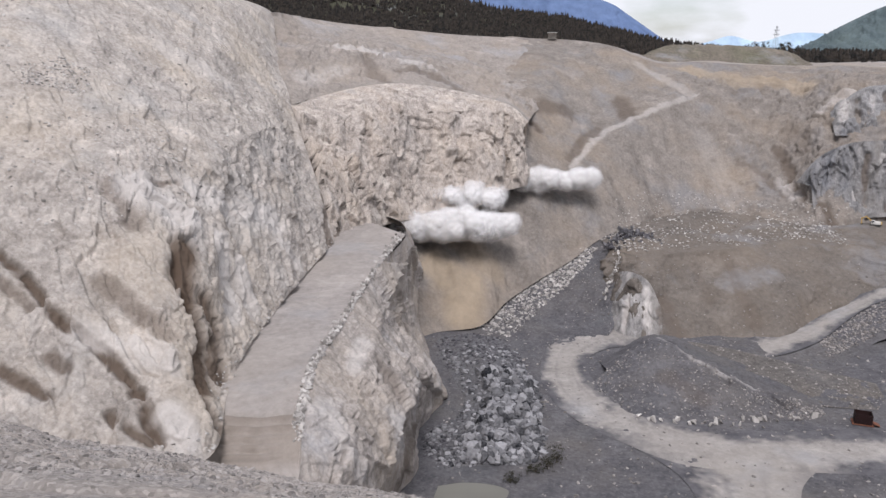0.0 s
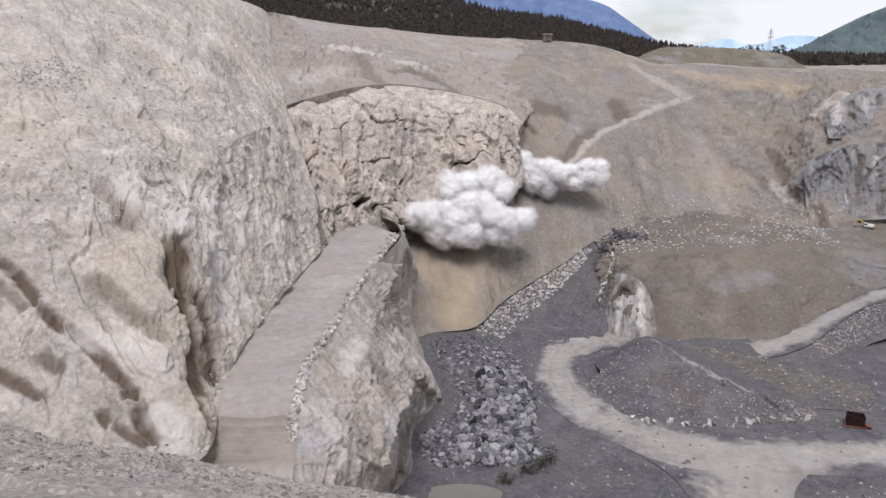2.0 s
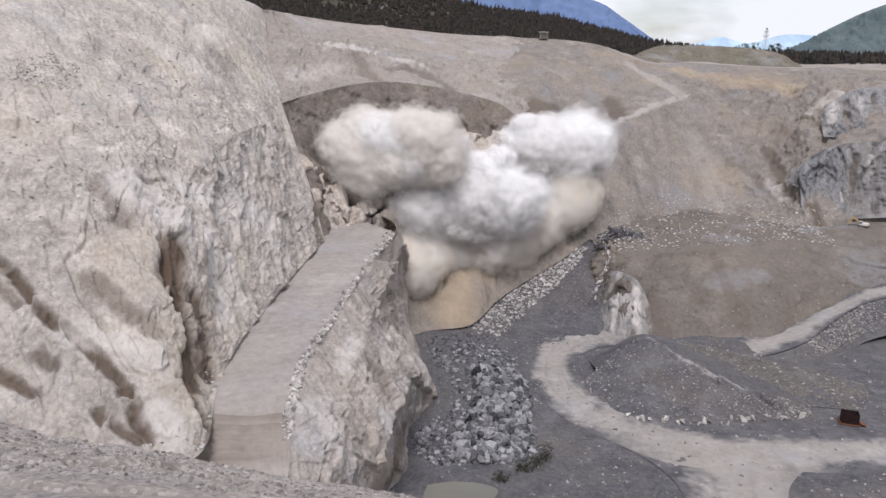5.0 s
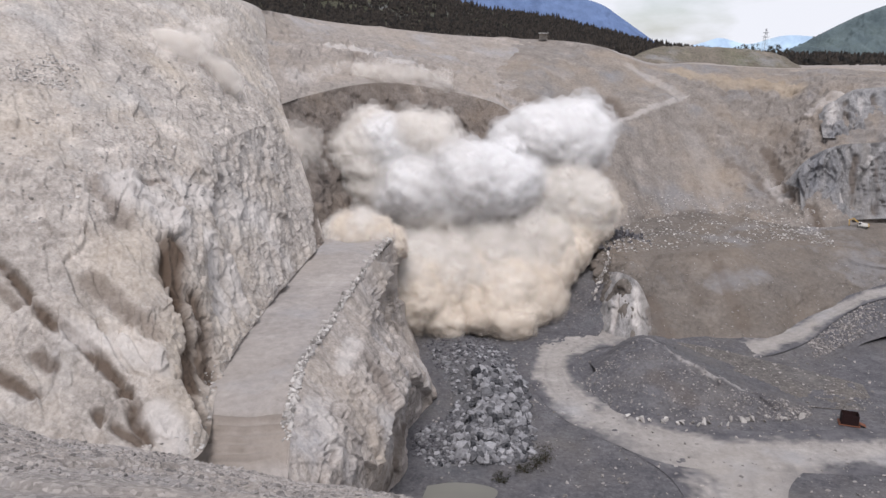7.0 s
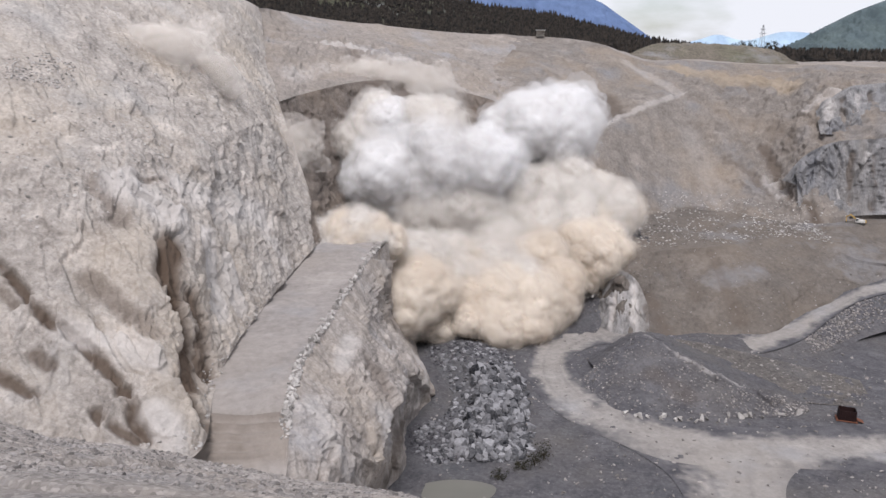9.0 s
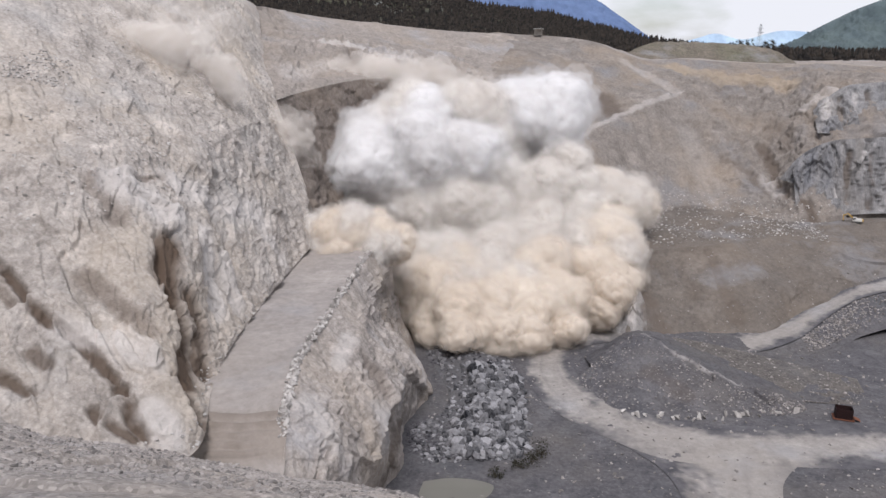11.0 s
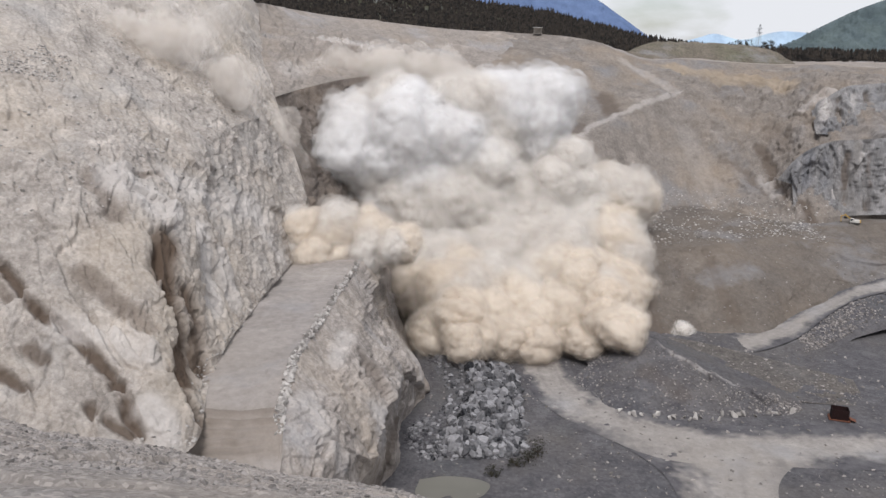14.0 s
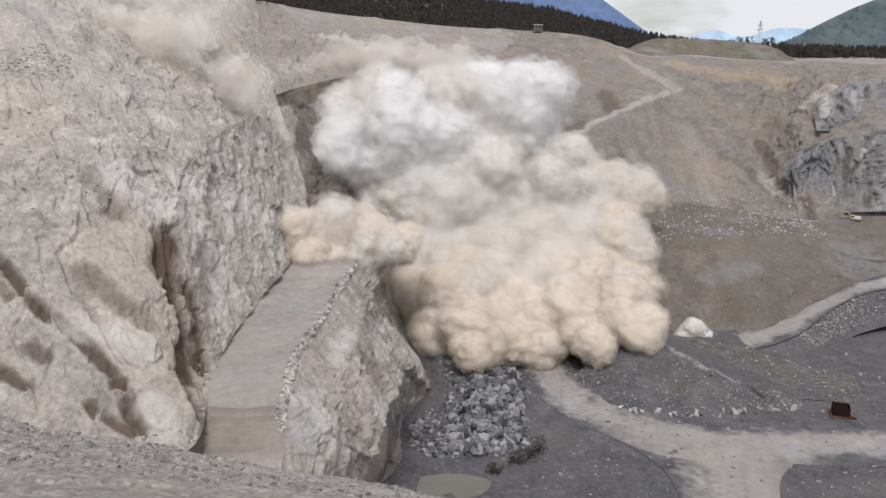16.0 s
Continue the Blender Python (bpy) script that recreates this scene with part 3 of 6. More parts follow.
sheet("upper_grey_cliff", [[(x * 0.98, y * 0.98, 78 + (z - 78) * 0.98) for x, y, z in r] for r in (upper_cliff_top, upper_cliff_foot)], 120, [60], [1.0, 1.7], GREYROCK, "weathered grey upper cliff near the rim", "cliff", 0.3, (0, 0, 1), 4.0, 59,
      marks=(([(159, 309, 57), (157, 304, 50)], 2.6, 0, -0.6), ([(164, 308, 58), (162, 302, 49)], 1.4, 3, 0.5), ([(170, 309, 60), (168, 303, 50)], 1.5, 0, -0.4), ([(175, 309, 60), (174, 303, 50)], 1.5, 3, 0.5)))

# ---- terrace on the far side, its front slope and the ramp ----
terrace_back = [(52.5, 249, 16), (67, 264, 18), (88, 281.2, 18), (109.9, 283.3, 18), (124, 266.8, 18), (135, 260.5, 18), (159.3, 269.5, 18), (191.5, 271.4, 18)]
terrace_mid = [(52.4, 236.8, 17), (62.6, 238.2, 18.5), (77.5, 245.9, 18.5), (98.4, 252, 18), (116.8, 250.4, 18), (130.5, 249.2, 17.5), (145.3, 244.2, 17), (171, 240.4, 17)]
terrace_edge = [(53.9, 229.8, 17), (60.1, 221.3, 17.5), (71, 224, 18), (90.1, 229.4, 18), (111.3, 238, 18), (125, 236.1, 17), (135.4, 225.6, 14), (160.8, 224.3, 14)]
terrace_slope = [(50.8, 223.1, 9), (55, 208, 15), (66.3, 214.2, 10), (84.1, 213.1, 9.5), (99.3, 212, 9), (116.1, 219.8, 10), (133.3, 221.2, 11), (158.3, 220.4, 13)]
terrace_foot = [(47.2, 215.3, 0), (52.3, 201.4, -0.5), (60.9, 198, -0.5), (79.4, 199.7, -0.5), (93.7, 198.4, 0), (109.5, 209.4, 3), (131.6, 217.2, 8), (158.8, 220.7, 11.5)]
sheet("terrace", [terrace_back, terrace_mid, terrace_edge], 340, [20, 20], [0.2, 0.4, 0.3], TALUS, "rubble-strewn terrace of grey spoil", "quarry terrace", 0.5, seed=61)
knob_side = [(53.8, 235.9, 17.4), (50.8, 231.2, 14.6), (50.2, 232.2, 11)]
outcrop_top = [(52.4, 227.7, 10.5), (54.7, 215.3, 14.5), (58.5, 208.5, 13.5), (61.1, 203.8, 7.5)]
outcrop_mid = [(49.6, 221.2, 6), (52.4, 208.8, 7.5), (57.2, 203.8, 7.5), (61, 201, 3.5)]
outcrop_foot = [(46.7, 211.9, 0), (50.3, 202.9, -0.4), (55.8, 199.4, -0.4), (60.5, 197.3, -0.4)]
OUTCROP = mineral("outcrop_rock", (0.15, 0.145, 0.145), (0.34, 0.325, 0.32), (0.30, 0.27, 0.24), 0.7, 0.1, 0.6, (0.19, 0.19, 0.21), (0, 0, 0), 4.0)
outcrop_rails = [[(x - 0.2, y - 0.55, z + d) for x, y, z in r] for r, d in ((outcrop_top, 0.3), (outcrop_mid, 0), (outcrop_foot, 0))]
# the third mark paints the shade of the right flank
sheet("pale_outcrop", outcrop_rails, 110, [30, 30], [0.3, 0.8, 0.4], OUTCROP, "pale streaked rock outcrop at the end of the terrace", "outcrop", 0.2, (0, 0, 1), 3.0, seed=77,
      marks=(([(57.5, 206.5, 13), (56.8, 202.5, 7.5), (55.4, 198.1, 0)], 1.7, 0, -0.8), ([(54.3, 214, 14), (52, 207.5, 7.5), (50, 202, 1)], 1.2, 0, -0.55), ([(60.4, 202.5, 7.5), (60, 198.5, 2)], 1.4, 1, 0.5), ([(53, 209, 10), (51, 204, 3)], 0.9, 1.5, 0.5)))
slope_gully = [(86.4, 226.7, 15.6), (86.3, 212.2, 8.6), (88.4, 203.9, 2.3)]
slope_shade = [(63.4, 211.4, 7.4), (64.3, 205.2, 2.7), (65.9, 199.8, -0.1)]
slope_gully_b = [(74.7, 222, 14.3), (77.9, 211, 7.2)]
# the dark mark right of the outcrop is its shaded side, put into the colour
sheet("terrace_slope", [knob_side[:1] + terrace_edge, knob_side[1:2] + terrace_slope, knob_side[2:] + terrace_foot], 340, [50, 50], [0.3, 0.7, 0.2], TALUS, "steep sandy slope below the terrace with a pale rock outcrop", "quarry slope", 0.5, (0, 0, 1), 2.0, 71,
      shape=lambda p: np.clip(1.6 - (p[:, 0] - 50) / 14, 0.45, 1.6), marks=((slope_gully, 2, 1, 0.35), (slope_shade, 2.6, 1, 0.5), (slope_gully_b, 2, 0.6, 0.2), ), rills=0.6)
ramp_left = [(-6.9, 200.3, -0.4), (10.6, 206, 0.8), (20.7, 220.2, 4), (31.6, 230.5, 8), (40.8, 235.9, 12), (52.1, 249, 16), (64.1, 260.5, 18)]
ramp_right = [(29.7, 167.9, -0.6), (36.2, 186, -0.3), (47.1, 202.8, 0.3), (50.4, 210.4, 4), (53.4, 219.2, 9.3), (55.6, 226, 16.2), (64.3, 241.7, 18.2)]
sheet("ramp", [[(x - 1.5, y + 3, z - 0.7) for x, y, z in ramp_left], ramp_right], 240, [90], [0.15, 0.15], FLOOR, "dark grey ramp of crushed rock climbing to the terrace", "ramp", 0.3, seed=81)

# ---- the floor of the pit ----
xs, ys = np.linspace(-90, 330, 480), np.linspace(70, 420, 400)
gx, gy = np.meshgrid(xs, ys)
flat = np.stack([gx, gy, np.zeros_like(gx)], -1).reshape(-1, 3)
flat[:, 2] = sand_relief(flat, 0.08, 5) - 0.06 + 0.35 * np.clip((40 - flat[:, 0]) / 20, 0, 1) * np.clip((150 - flat[:, 1]) / 15, 0, 1) * np.abs(fbm(flat, 9, 3, 6))
structure("pit_floor", mesh_from("pit_floor", flat, grid_faces(400, 480), FLOOR), "dark grey quarry floor of crushed stone", "quarry floor")

road_in = [(111.4, 146.7, 0), (93.9, 147.7, 0), (73.1, 146.2, 0), (56.6, 148.2, 0), (44.9, 156.6, 0), (38.4, 165.4, 0), (36.2, 176.3, 0), (39, 187.2, 0), (46.5, 193, 0), (58.3, 194.3, 0)]
road_out = [(99.3, 128.4, 0), (83.5, 129, 0), (68.3, 130.2, 0), (48, 132.3, 0), (36.3, 141.9, 0), (27.7, 153.4, 0), (23.9, 168.1, 0), (25.7, 184.9, 0), (33.2, 203.6, 0), (50.4, 218.6, 0.4)]
sheet("hairpin_road", [[(x, y, z + 0.05) for x, y, z in road_in], [(x, y, z + 0.05) for x, y, z in road_out]], 360, [40], [0, 0], ROAD, "pale dusty hairpin haul road across the quarry floor", "road", 0.04, seed=91, soft=True)
branch_a = [(38.4, 140.1, 0), (44.4, 129.4, 0), (45.1, 118.4, 0), (41.5, 104.6, 0)]
branch_b = [(80.7, 137.8, 0), (68.1, 127.5, 0), (62.9, 118.4, 0), (59.3, 104.6, 0)]
sheet("side_track", [[(x, y, z + 0.02) for x, y, z in branch_a], [(x, y, z + 0.02) for x, y, z in branch_b]], 100, [40], [0, 0], ROAD, "pale wheel track leaving the haul road", "road", 0.04, seed=93, soft=True)
climb_up = [(165.2, 230.9, 13.6), (132.1, 218.5, 9), (118.3, 216.2, 5), (102.8, 207, 1.8), (87.7, 201, 0), (74.6, 194.9, -0.6)]
climb_low = [(154.7, 214.7, 11.6), (127.7, 210.1, 7.4), (114.9, 204.2, 4), (101.4, 193.7, 1.2), (86.5, 186.6, -0.1), (73.7, 187.8, -0.6)]
sheet("climbing_road", [[(x, y, z + 0.25) for x, y, z in climb_up], [(x, y, z + 0.25) for x, y, z in climb_low]], 200, [40], [0, 0], ROAD, "pale haul road climbing along the slope", "road", 0.12, seed=95, soft=True)
climb_toe = [(150.7, 206.6, 4), (121.1, 196.7, 1), (113.1, 192.3, -0.5), (100.3, 184.6, -0.5), (85.6, 181, -0.5), (74, 184.6, -0.5)]
sheet("road_bank", [climb_low, climb_toe], 160, [50], [0.1, 0.3], FLOOR, "dark rubble bank below the climbing road", "bank", 0.3, seed=96)

heap_back = [(40.3, 184.6, -0.5), (60.4, 204.9, -0.5), (72.3, 190.3, -0.5), (79.8, 179.2, -0.5), (83.9, 167.6, -0.5), (87, 160.2, -0.5)]
heap_crest = [(40.1, 173.5, 2), (52.6, 180.3, 6.5), (60.9, 170.5, 5.5), (67.7, 161.3, 3.6), (75.3, 155.9, 2), (83.9, 155.1, 0.2)]
heap_front = [(34.6, 169.2, -0.5), (40.5, 153.8, -0.5), (54.2, 150.2, -0.5), (66.4, 150.2, -0.5), (77.8, 151.2, -0.5), (84.6, 153.8, -0.5)]
sheet("spoil_heap", [heap_back, heap_crest, heap_front], 240, [40, 70], [0.1, 0.3, 0.15], FLOOR, "dark grey spoil heap inside the road bend", "spoil heap", 0.45, seed=97,
      marks=(([(55.4, 185.3, 5.5), (59.9, 171, 5.5), (65.7, 163.5, 4.3), (70.6, 160.1, 2.8)], 0.9, -1, -0.35), ([(52, 165, 3.5), (58, 158, 2)], 3.5, 0, 0.25)))
APRON = mineral("apron_rubble", (0.075, 0.069, 0.067), (0.165, 0.15, 0.14), (0.15, 0.125, 0.105), 1.0, 0.3, 0.7, (0.10, 0.10, 0.11))
apron_back = [(55, 199, 0.2), (66, 197, 0.25), (76, 192, 0.25), (90, 181, 0.2), (104, 170, 0)]
apron_front = [(56, 182, 0), (66, 172, 0.2), (76, 163, 0.2), (86, 157.5, 0.15), (100, 156, -0.1)]
sheet("rubble_apron", [apron_back, apron_front], 180, [60], [0.15, 0.15], APRON, "brown rubble apron between the slope and the heap", "rubble apron", 0.3, seed=98)

# ---- the ledge at the camera's feet ----
ledge_back = [(-71.2, 70, 28.5), (-56.5, 72, 28.5), (-43.8, 72, 28.5), (-35.4, 72, 28.5), (-27.5, 72, 28.5), (-20.3, 72, 27.1), (-12.5, 72, 25.7), (-3.8, 70, 25.8), (3.8, 68, 25.9), (17.6, 64, 23.2), (51.4, 60, 6.7)]
ledge_crest = [(-38.7, 40, 58.4), (-28.6, 38, 58.9), (-24.1, 38, 58.4), (-19.6, 38, 57.1), (-15.4, 39, 55.9), (-11.6, 40, 54.4), (-7.6, 41, 52.9), (-2.9, 41, 52.2), (0.5, 40, 51.8), (6.9, 38, 50.8), (28.1, 34, 43.4)]
ledge_near = [(-24, 12, 71.2), (-18, 12, 70.6), (-12, 12, 70.3), (-9, 12, 70.1), (-6, 12, 70), (-4, 12, 69.9), (-2, 12, 69.7), (0, 12, 69.5), (3, 12, 69.2), (8, 12, 68.6), (24, 11, 67)]
ledge_eye = [(-30, -6, 76.8), (-22, -6, 76.6), (-15, -6, 76.4), (-10, -6, 76.3), (-7, -6, 76.3), (-4, -6, 76.2), (-2, -6, 76.2), (0, -6, 76.1), (3, -6, 76), (8, -6, 76), (30, -6, 76)]
sheet("ledge", [ledge_back, ledge_crest, ledge_near, ledge_eye], 420, [40, 200, 60], [0.2, 0.12, 0.1, 0.05], GRAVEL, "gravelly ledge of loose grey stones", "ledge", 0.18, seed=101)

# ---- the land outside the pit ----
rim_loop = wall_back + upper_rim[1:] + back_rim[4:]
loop = rim_loop + [(300, 250, 66), (240, 120, 70), (140, 10, 74), (30, -8, 75.5), (-30, -8, 76), (-110, 20, 90)]


def outward(points, k, z0, blend):
    return [(x + (x - 20) * k, y + (y - 160) * k, z * (1 - blend) + z0 * blend) for x, y, z in points]


sheet("ground", [loop + loop[:1], outward(loop, 0.25, 72, 0.3) + outward(loop[:1], 0.25, 72, 0.3), outward(loop, 1.5, 66, 0.9) + outward(loop[:1], 1.5, 66, 0.9), outward(loop, 13, 40, 1) + outward(loop[:1], 13, 40, 1)],
      360, [16, 24, 30], [0.1, 0.2, 0.5, 1], SAND, "open land round the quarry reaching the horizon", "ground", 0.5, seed=111)

# ---- distance: wooded hill, mountains, spoil mound ----
def foliage(name, dark, light):
    m, n, l, b = nodes_of(name, 0.9)
    ge = n.new("ShaderNodeNewGeometry")
    r = n.new("ShaderNodeValToRGB")
    r.color_ramp.elements[0].color, r.color_ramp.elements[1].color = (*dark, 1), (*light, 1)
    l.new(ge.outputs["Random Per Island"], r.inputs["Fac"])
    l.new(r.outputs["Color"], b.inputs["Base Color"])
    return m


WOOD_DARK = foliage("conifer_green", (0.011, 0.0105, 0.0105), (0.046, 0.037, 0.030))
SCRUB = mineral("forest_floor", (0.03, 0.035, 0.02), (0.08, 0.075, 0.05), (0.09, 0.07, 0.05), 4, 0.3, 0.6)
MOUND = mineral("mound_earth", (0.10, 0.085, 0.07), (0.19, 0.165, 0.135), (0.10, 0.11, 0.06), 1.4, 0.3, 0.7)
# these three mountain colours have the blue and pallor of air haze painted in
BLUE_HAZED = mineral("hazed_mountain", (0.10, 0.15, 0.28), (0.14, 0.20, 0.35), (0.12, 0.17, 0.29), 90, 0.1, 0.3, (0.2, 0.3, 0.5))
GREEN_HAZED = mineral("hazed_wooded_mountain", (0.06, 0.085, 0.11), (0.115, 0.15, 0.165), (0.15, 0.18, 0.13), 45, 0.15, 0.5, (0.10, 0.13, 0.19))
PALE_HAZED = mineral("hazy_mountain", (0.34, 0.46, 0.62), (0.42, 0.54, 0.68), (0.4, 0.5, 0.65), 120, 0.05, 0.2)

wood_base = [(-94.2, 330, 88.1), (-74.7, 400, 88.9), (-25, 420, 84), (23.2, 430, 80), (60, 430, 78.8), (93.9, 430, 75), (124.6, 440, 71.8), (166.1, 450, 70.8)]
wood_low = [(-147.4, 520, 107.9), (-104.1, 560, 103.4), (-34.4, 580, 96.5), (32.3, 600, 91.5), (83.5, 600, 86.5), (130.6, 600, 80.8), (169.4, 600, 75.8), (221.1, 600, 72.5)]
wood_crest = [(-245.9, 800, 163.6), (-148.8, 810, 150.4), (-48.1, 820, 140.4), (43.8, 820, 117.5), (113.4, 820, 107.5), (172, 820, 94.2), (231.1, 820, 80.7), (302, 820, 71.6)]
wood_behind = [(-342.6, 1100, 141.3), (-203.7, 1100, 141.3), (-65.1, 1100, 126.5), (59.1, 1100, 111.6), (152.9, 1100, 96.7), (231.7, 1100, 81.6), (311.1, 1100, 66.4), (406.2, 1100, 58.8)]
sheet("wooded_hill", [wood_base, wood_low, wood_crest, wood_behind], 140, [20, 40, 10], [0, 0, 0, 0], SCRUB, "dark hill under conifer forest", "hill", 1.5, seed=121)
right_wood_a = [(137.3, 440, 69.7), (166.2, 450, 69.2), (198.5, 450, 68.6), (230.8, 450, 68.3), (263.1, 450, 67.6), (314.9, 450, 67)]
right_wood_b = [(224.2, 720, 70.4), (265.4, 720, 70.4), (316.9, 720, 69.9), (368.4, 720, 69.4), (419.9, 720, 68.9), (502.3, 720, 68.4)]
sheet("far_woodland_ground", [right_wood_a, right_wood_b], 80, [30], [0, 0], SCRUB, "dark woodland floor beyond the rim", "ground", 0.8, seed=123)
mound_front = [(90.9, 392, 70.6), (105.6, 392, 69.5), (128.1, 392, 69.5), (148.5, 394, 68.9), (172, 396, 68.3), (190.1, 398, 67.7)]
mound_crest = [(99.9, 410, 72.5), (115.2, 414, 78.8), (136.5, 416, 78.8), (158.8, 416, 78.2), (179.5, 412, 75.9), (192.7, 410, 69.1)]
mound_back = [(109, 440, 69.1), (125.9, 444, 69.6), (148.8, 446, 69.6), (174.3, 446, 69.6), (194, 440, 69.7), (203.7, 430, 68.1)]
sheet("spoil_mound", [mound_front, mound_crest, mound_back], 160, [30, 12], [0.1, 0.3, 0.1], MOUND, "brown spoil mound with sparse grass on the rim", "mound", 0.7, seed=125)
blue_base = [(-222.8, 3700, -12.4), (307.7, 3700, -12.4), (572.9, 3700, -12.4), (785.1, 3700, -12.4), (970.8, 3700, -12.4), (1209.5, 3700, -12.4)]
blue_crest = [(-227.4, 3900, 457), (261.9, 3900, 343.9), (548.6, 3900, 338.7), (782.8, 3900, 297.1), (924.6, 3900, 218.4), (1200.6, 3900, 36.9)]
sheet("blue_mountain", [blue_base, blue_crest], 120, [50], [1, 2], BLUE_HAZED, "distant mountain under cloud, coloured blue for haze", "mountain", 4, seed=131)
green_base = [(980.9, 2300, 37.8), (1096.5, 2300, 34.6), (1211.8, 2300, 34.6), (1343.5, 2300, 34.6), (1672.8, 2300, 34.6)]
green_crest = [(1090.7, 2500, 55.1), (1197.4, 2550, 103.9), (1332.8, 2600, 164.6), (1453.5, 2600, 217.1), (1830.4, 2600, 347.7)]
sheet("hazed_wooded_mountain", [green_base, green_crest], 140, [60], [2, 4], GREEN_HAZED, "distant wooded mountain, haze mixed into its blue-green", "mountain", 10, seed=133)
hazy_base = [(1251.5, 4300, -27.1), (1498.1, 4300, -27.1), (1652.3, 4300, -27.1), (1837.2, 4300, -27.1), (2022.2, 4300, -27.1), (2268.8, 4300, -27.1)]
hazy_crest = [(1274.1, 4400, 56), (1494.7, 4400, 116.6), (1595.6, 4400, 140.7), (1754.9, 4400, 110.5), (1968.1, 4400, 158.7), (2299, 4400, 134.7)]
sheet("hazy_mountain", [hazy_base, hazy_crest], 80, [20], [1, 2], PALE_HAZED, "mountain at the horizon, coloured pale for haze", "mountain", 6, seed=135)


def conifer(rng):
    """Corner points and triangles of one conifer, one metre high: a thin trunk and ragged tiers of boughs."""
    v, f = [], []
    for tier in range(5):
        z0, r = 0.10 + tier * 0.17, 0.24 * (1 - tier / 5.6)
        c = len(v)
        v.append((0, 0, z0 + 0.27))
        for k in range(7):
            a = k / 7 * 6.283 + tier
            rr = 1.7 * r * rng.uniform(0.5, 1.2)
            v.append((math.cos(a) * rr, math.sin(a) * rr, z0 - rng.uniform(0, 0.06)))
        f += [(c, c + 1 + k, c + 1 + (k + 1) % 7) for k in range(7)]
    c = len(v)
    v += [(0.02, 0, 0), (-0.01, 0.017, 0), (-0.01, -0.017, 0), (0, 0, 0.4)]
    f += [(c, c + 1, c + 3), (c + 1, c + 2, c + 3), (c + 2, c, c + 3)]
    return np.array(v), np.array(f)


def strew(name, shapes, places, sizes, material, label, category, flat=True, squash=(0.8, 1.0), upright=False, seed=0):
    """One object of kind stuff: copies of the shapes at the places, each turned and sized."""
    rng = np.random.default_rng(seed)
    vs, fs, base = [], [], 0
    for p, s in zip(places, sizes):
        v, f = shapes[rng.integers(len(shapes))]
        a = rng.uniform(0, 6.283)
        c, q = math.cos(a), math.sin(a)
        w = v @ np.array([[c, q, 0], [-q, c, 0], [0, 0, 1]])
        w = w * s * np.array([1, 1, 1 if upright else rng.uniform(*squash)])
        vs.append(w + p)
        fs.append(f + base)
        base += len(v)
    me = mesh_from(name, np.vstack(vs), np.vstack(fs), material, smooth=not flat)
    return tagged(new(name, me), label, category, kind="stuff")


def spots(name, n, u=(0, 1), v=(0, 1), seed=0, power=1.0):
    """n random places on a built sheet; u runs along its rails, v from rail to rail."""
    rng = np.random.default_rng(seed)
    g = SURFACES[name]
    r = ((v[0] + (v[1] - v[0]) * rng.random(n) ** power) * (g.shape[0] - 1)).astype(int)
    c = ((u[0] + (u[1] - u[0]) * rng.random(n)) * (g.shape[1] - 1)).astype(int)
    r, c = np.minimum(r, g.shape[0] - 2), np.minimum(c, g.shape[1] - 2)
    a, e = rng.random((n, 1)), rng.random((n, 1))
    return g[r, c] + a * (g[r, c + 1] - g[r, c]) + e * (g[r + 1, c] - g[r, c])


rng_t = np.random.default_rng(5)
conifers = [conifer(rng_t) for _ in range(6)]
strew("conifer_forest", conifers, spots("wooded_hill", 8500, v=(0.0, 0.9), seed=7), 3.0 + 4.5 * rng_t.random(8500) ** 2, WOOD_DARK, "dense dark green conifer forest on the hill", "forest", upright=True, seed=3)
strew("far_woodland", conifers, spots("far_woodland_ground", 1500, seed=8), rng_t.uniform(4, 9, 1500), WOOD_DARK, "dark strip of woodland beyond the quarry rim", "forest", upright=True, seed=4)

# ---- stones ----
def stone_mesh(name, seed, material, points=15):
    rng = np.random.default_rng(seed)
    bm = bmesh.new()
    for _ in range(points):
        d = rng.normal(size=3)
        d /= np.linalg.norm(d)
        d *= rng.uniform(0.42, 0.56)
        bm.verts.new((d[0] * 1.15, d[1] * 0.95, d[2] * 0.85))
    got = bmesh.ops.convex_hull(bm, input=bm.verts)
    bmesh.ops.delete(bm, geom=list({g for g in got["geom_interior"] + got["geom_unused"] if isinstance(g, bmesh.types.BMVert)}), context="VERTS")
    bmesh.ops.triangulate(bm, faces=bm.faces[:])
    me = bpy.data.meshes.new(name)
    bm.to_mesh(me)
    bm.free()
    me.materials.append(material)
    return me


def as_arrays(me):
    v = np.array([x.co[:] for x in me.vertices])
    return v, np.array([p.vertices[:] for p in me.polygons])


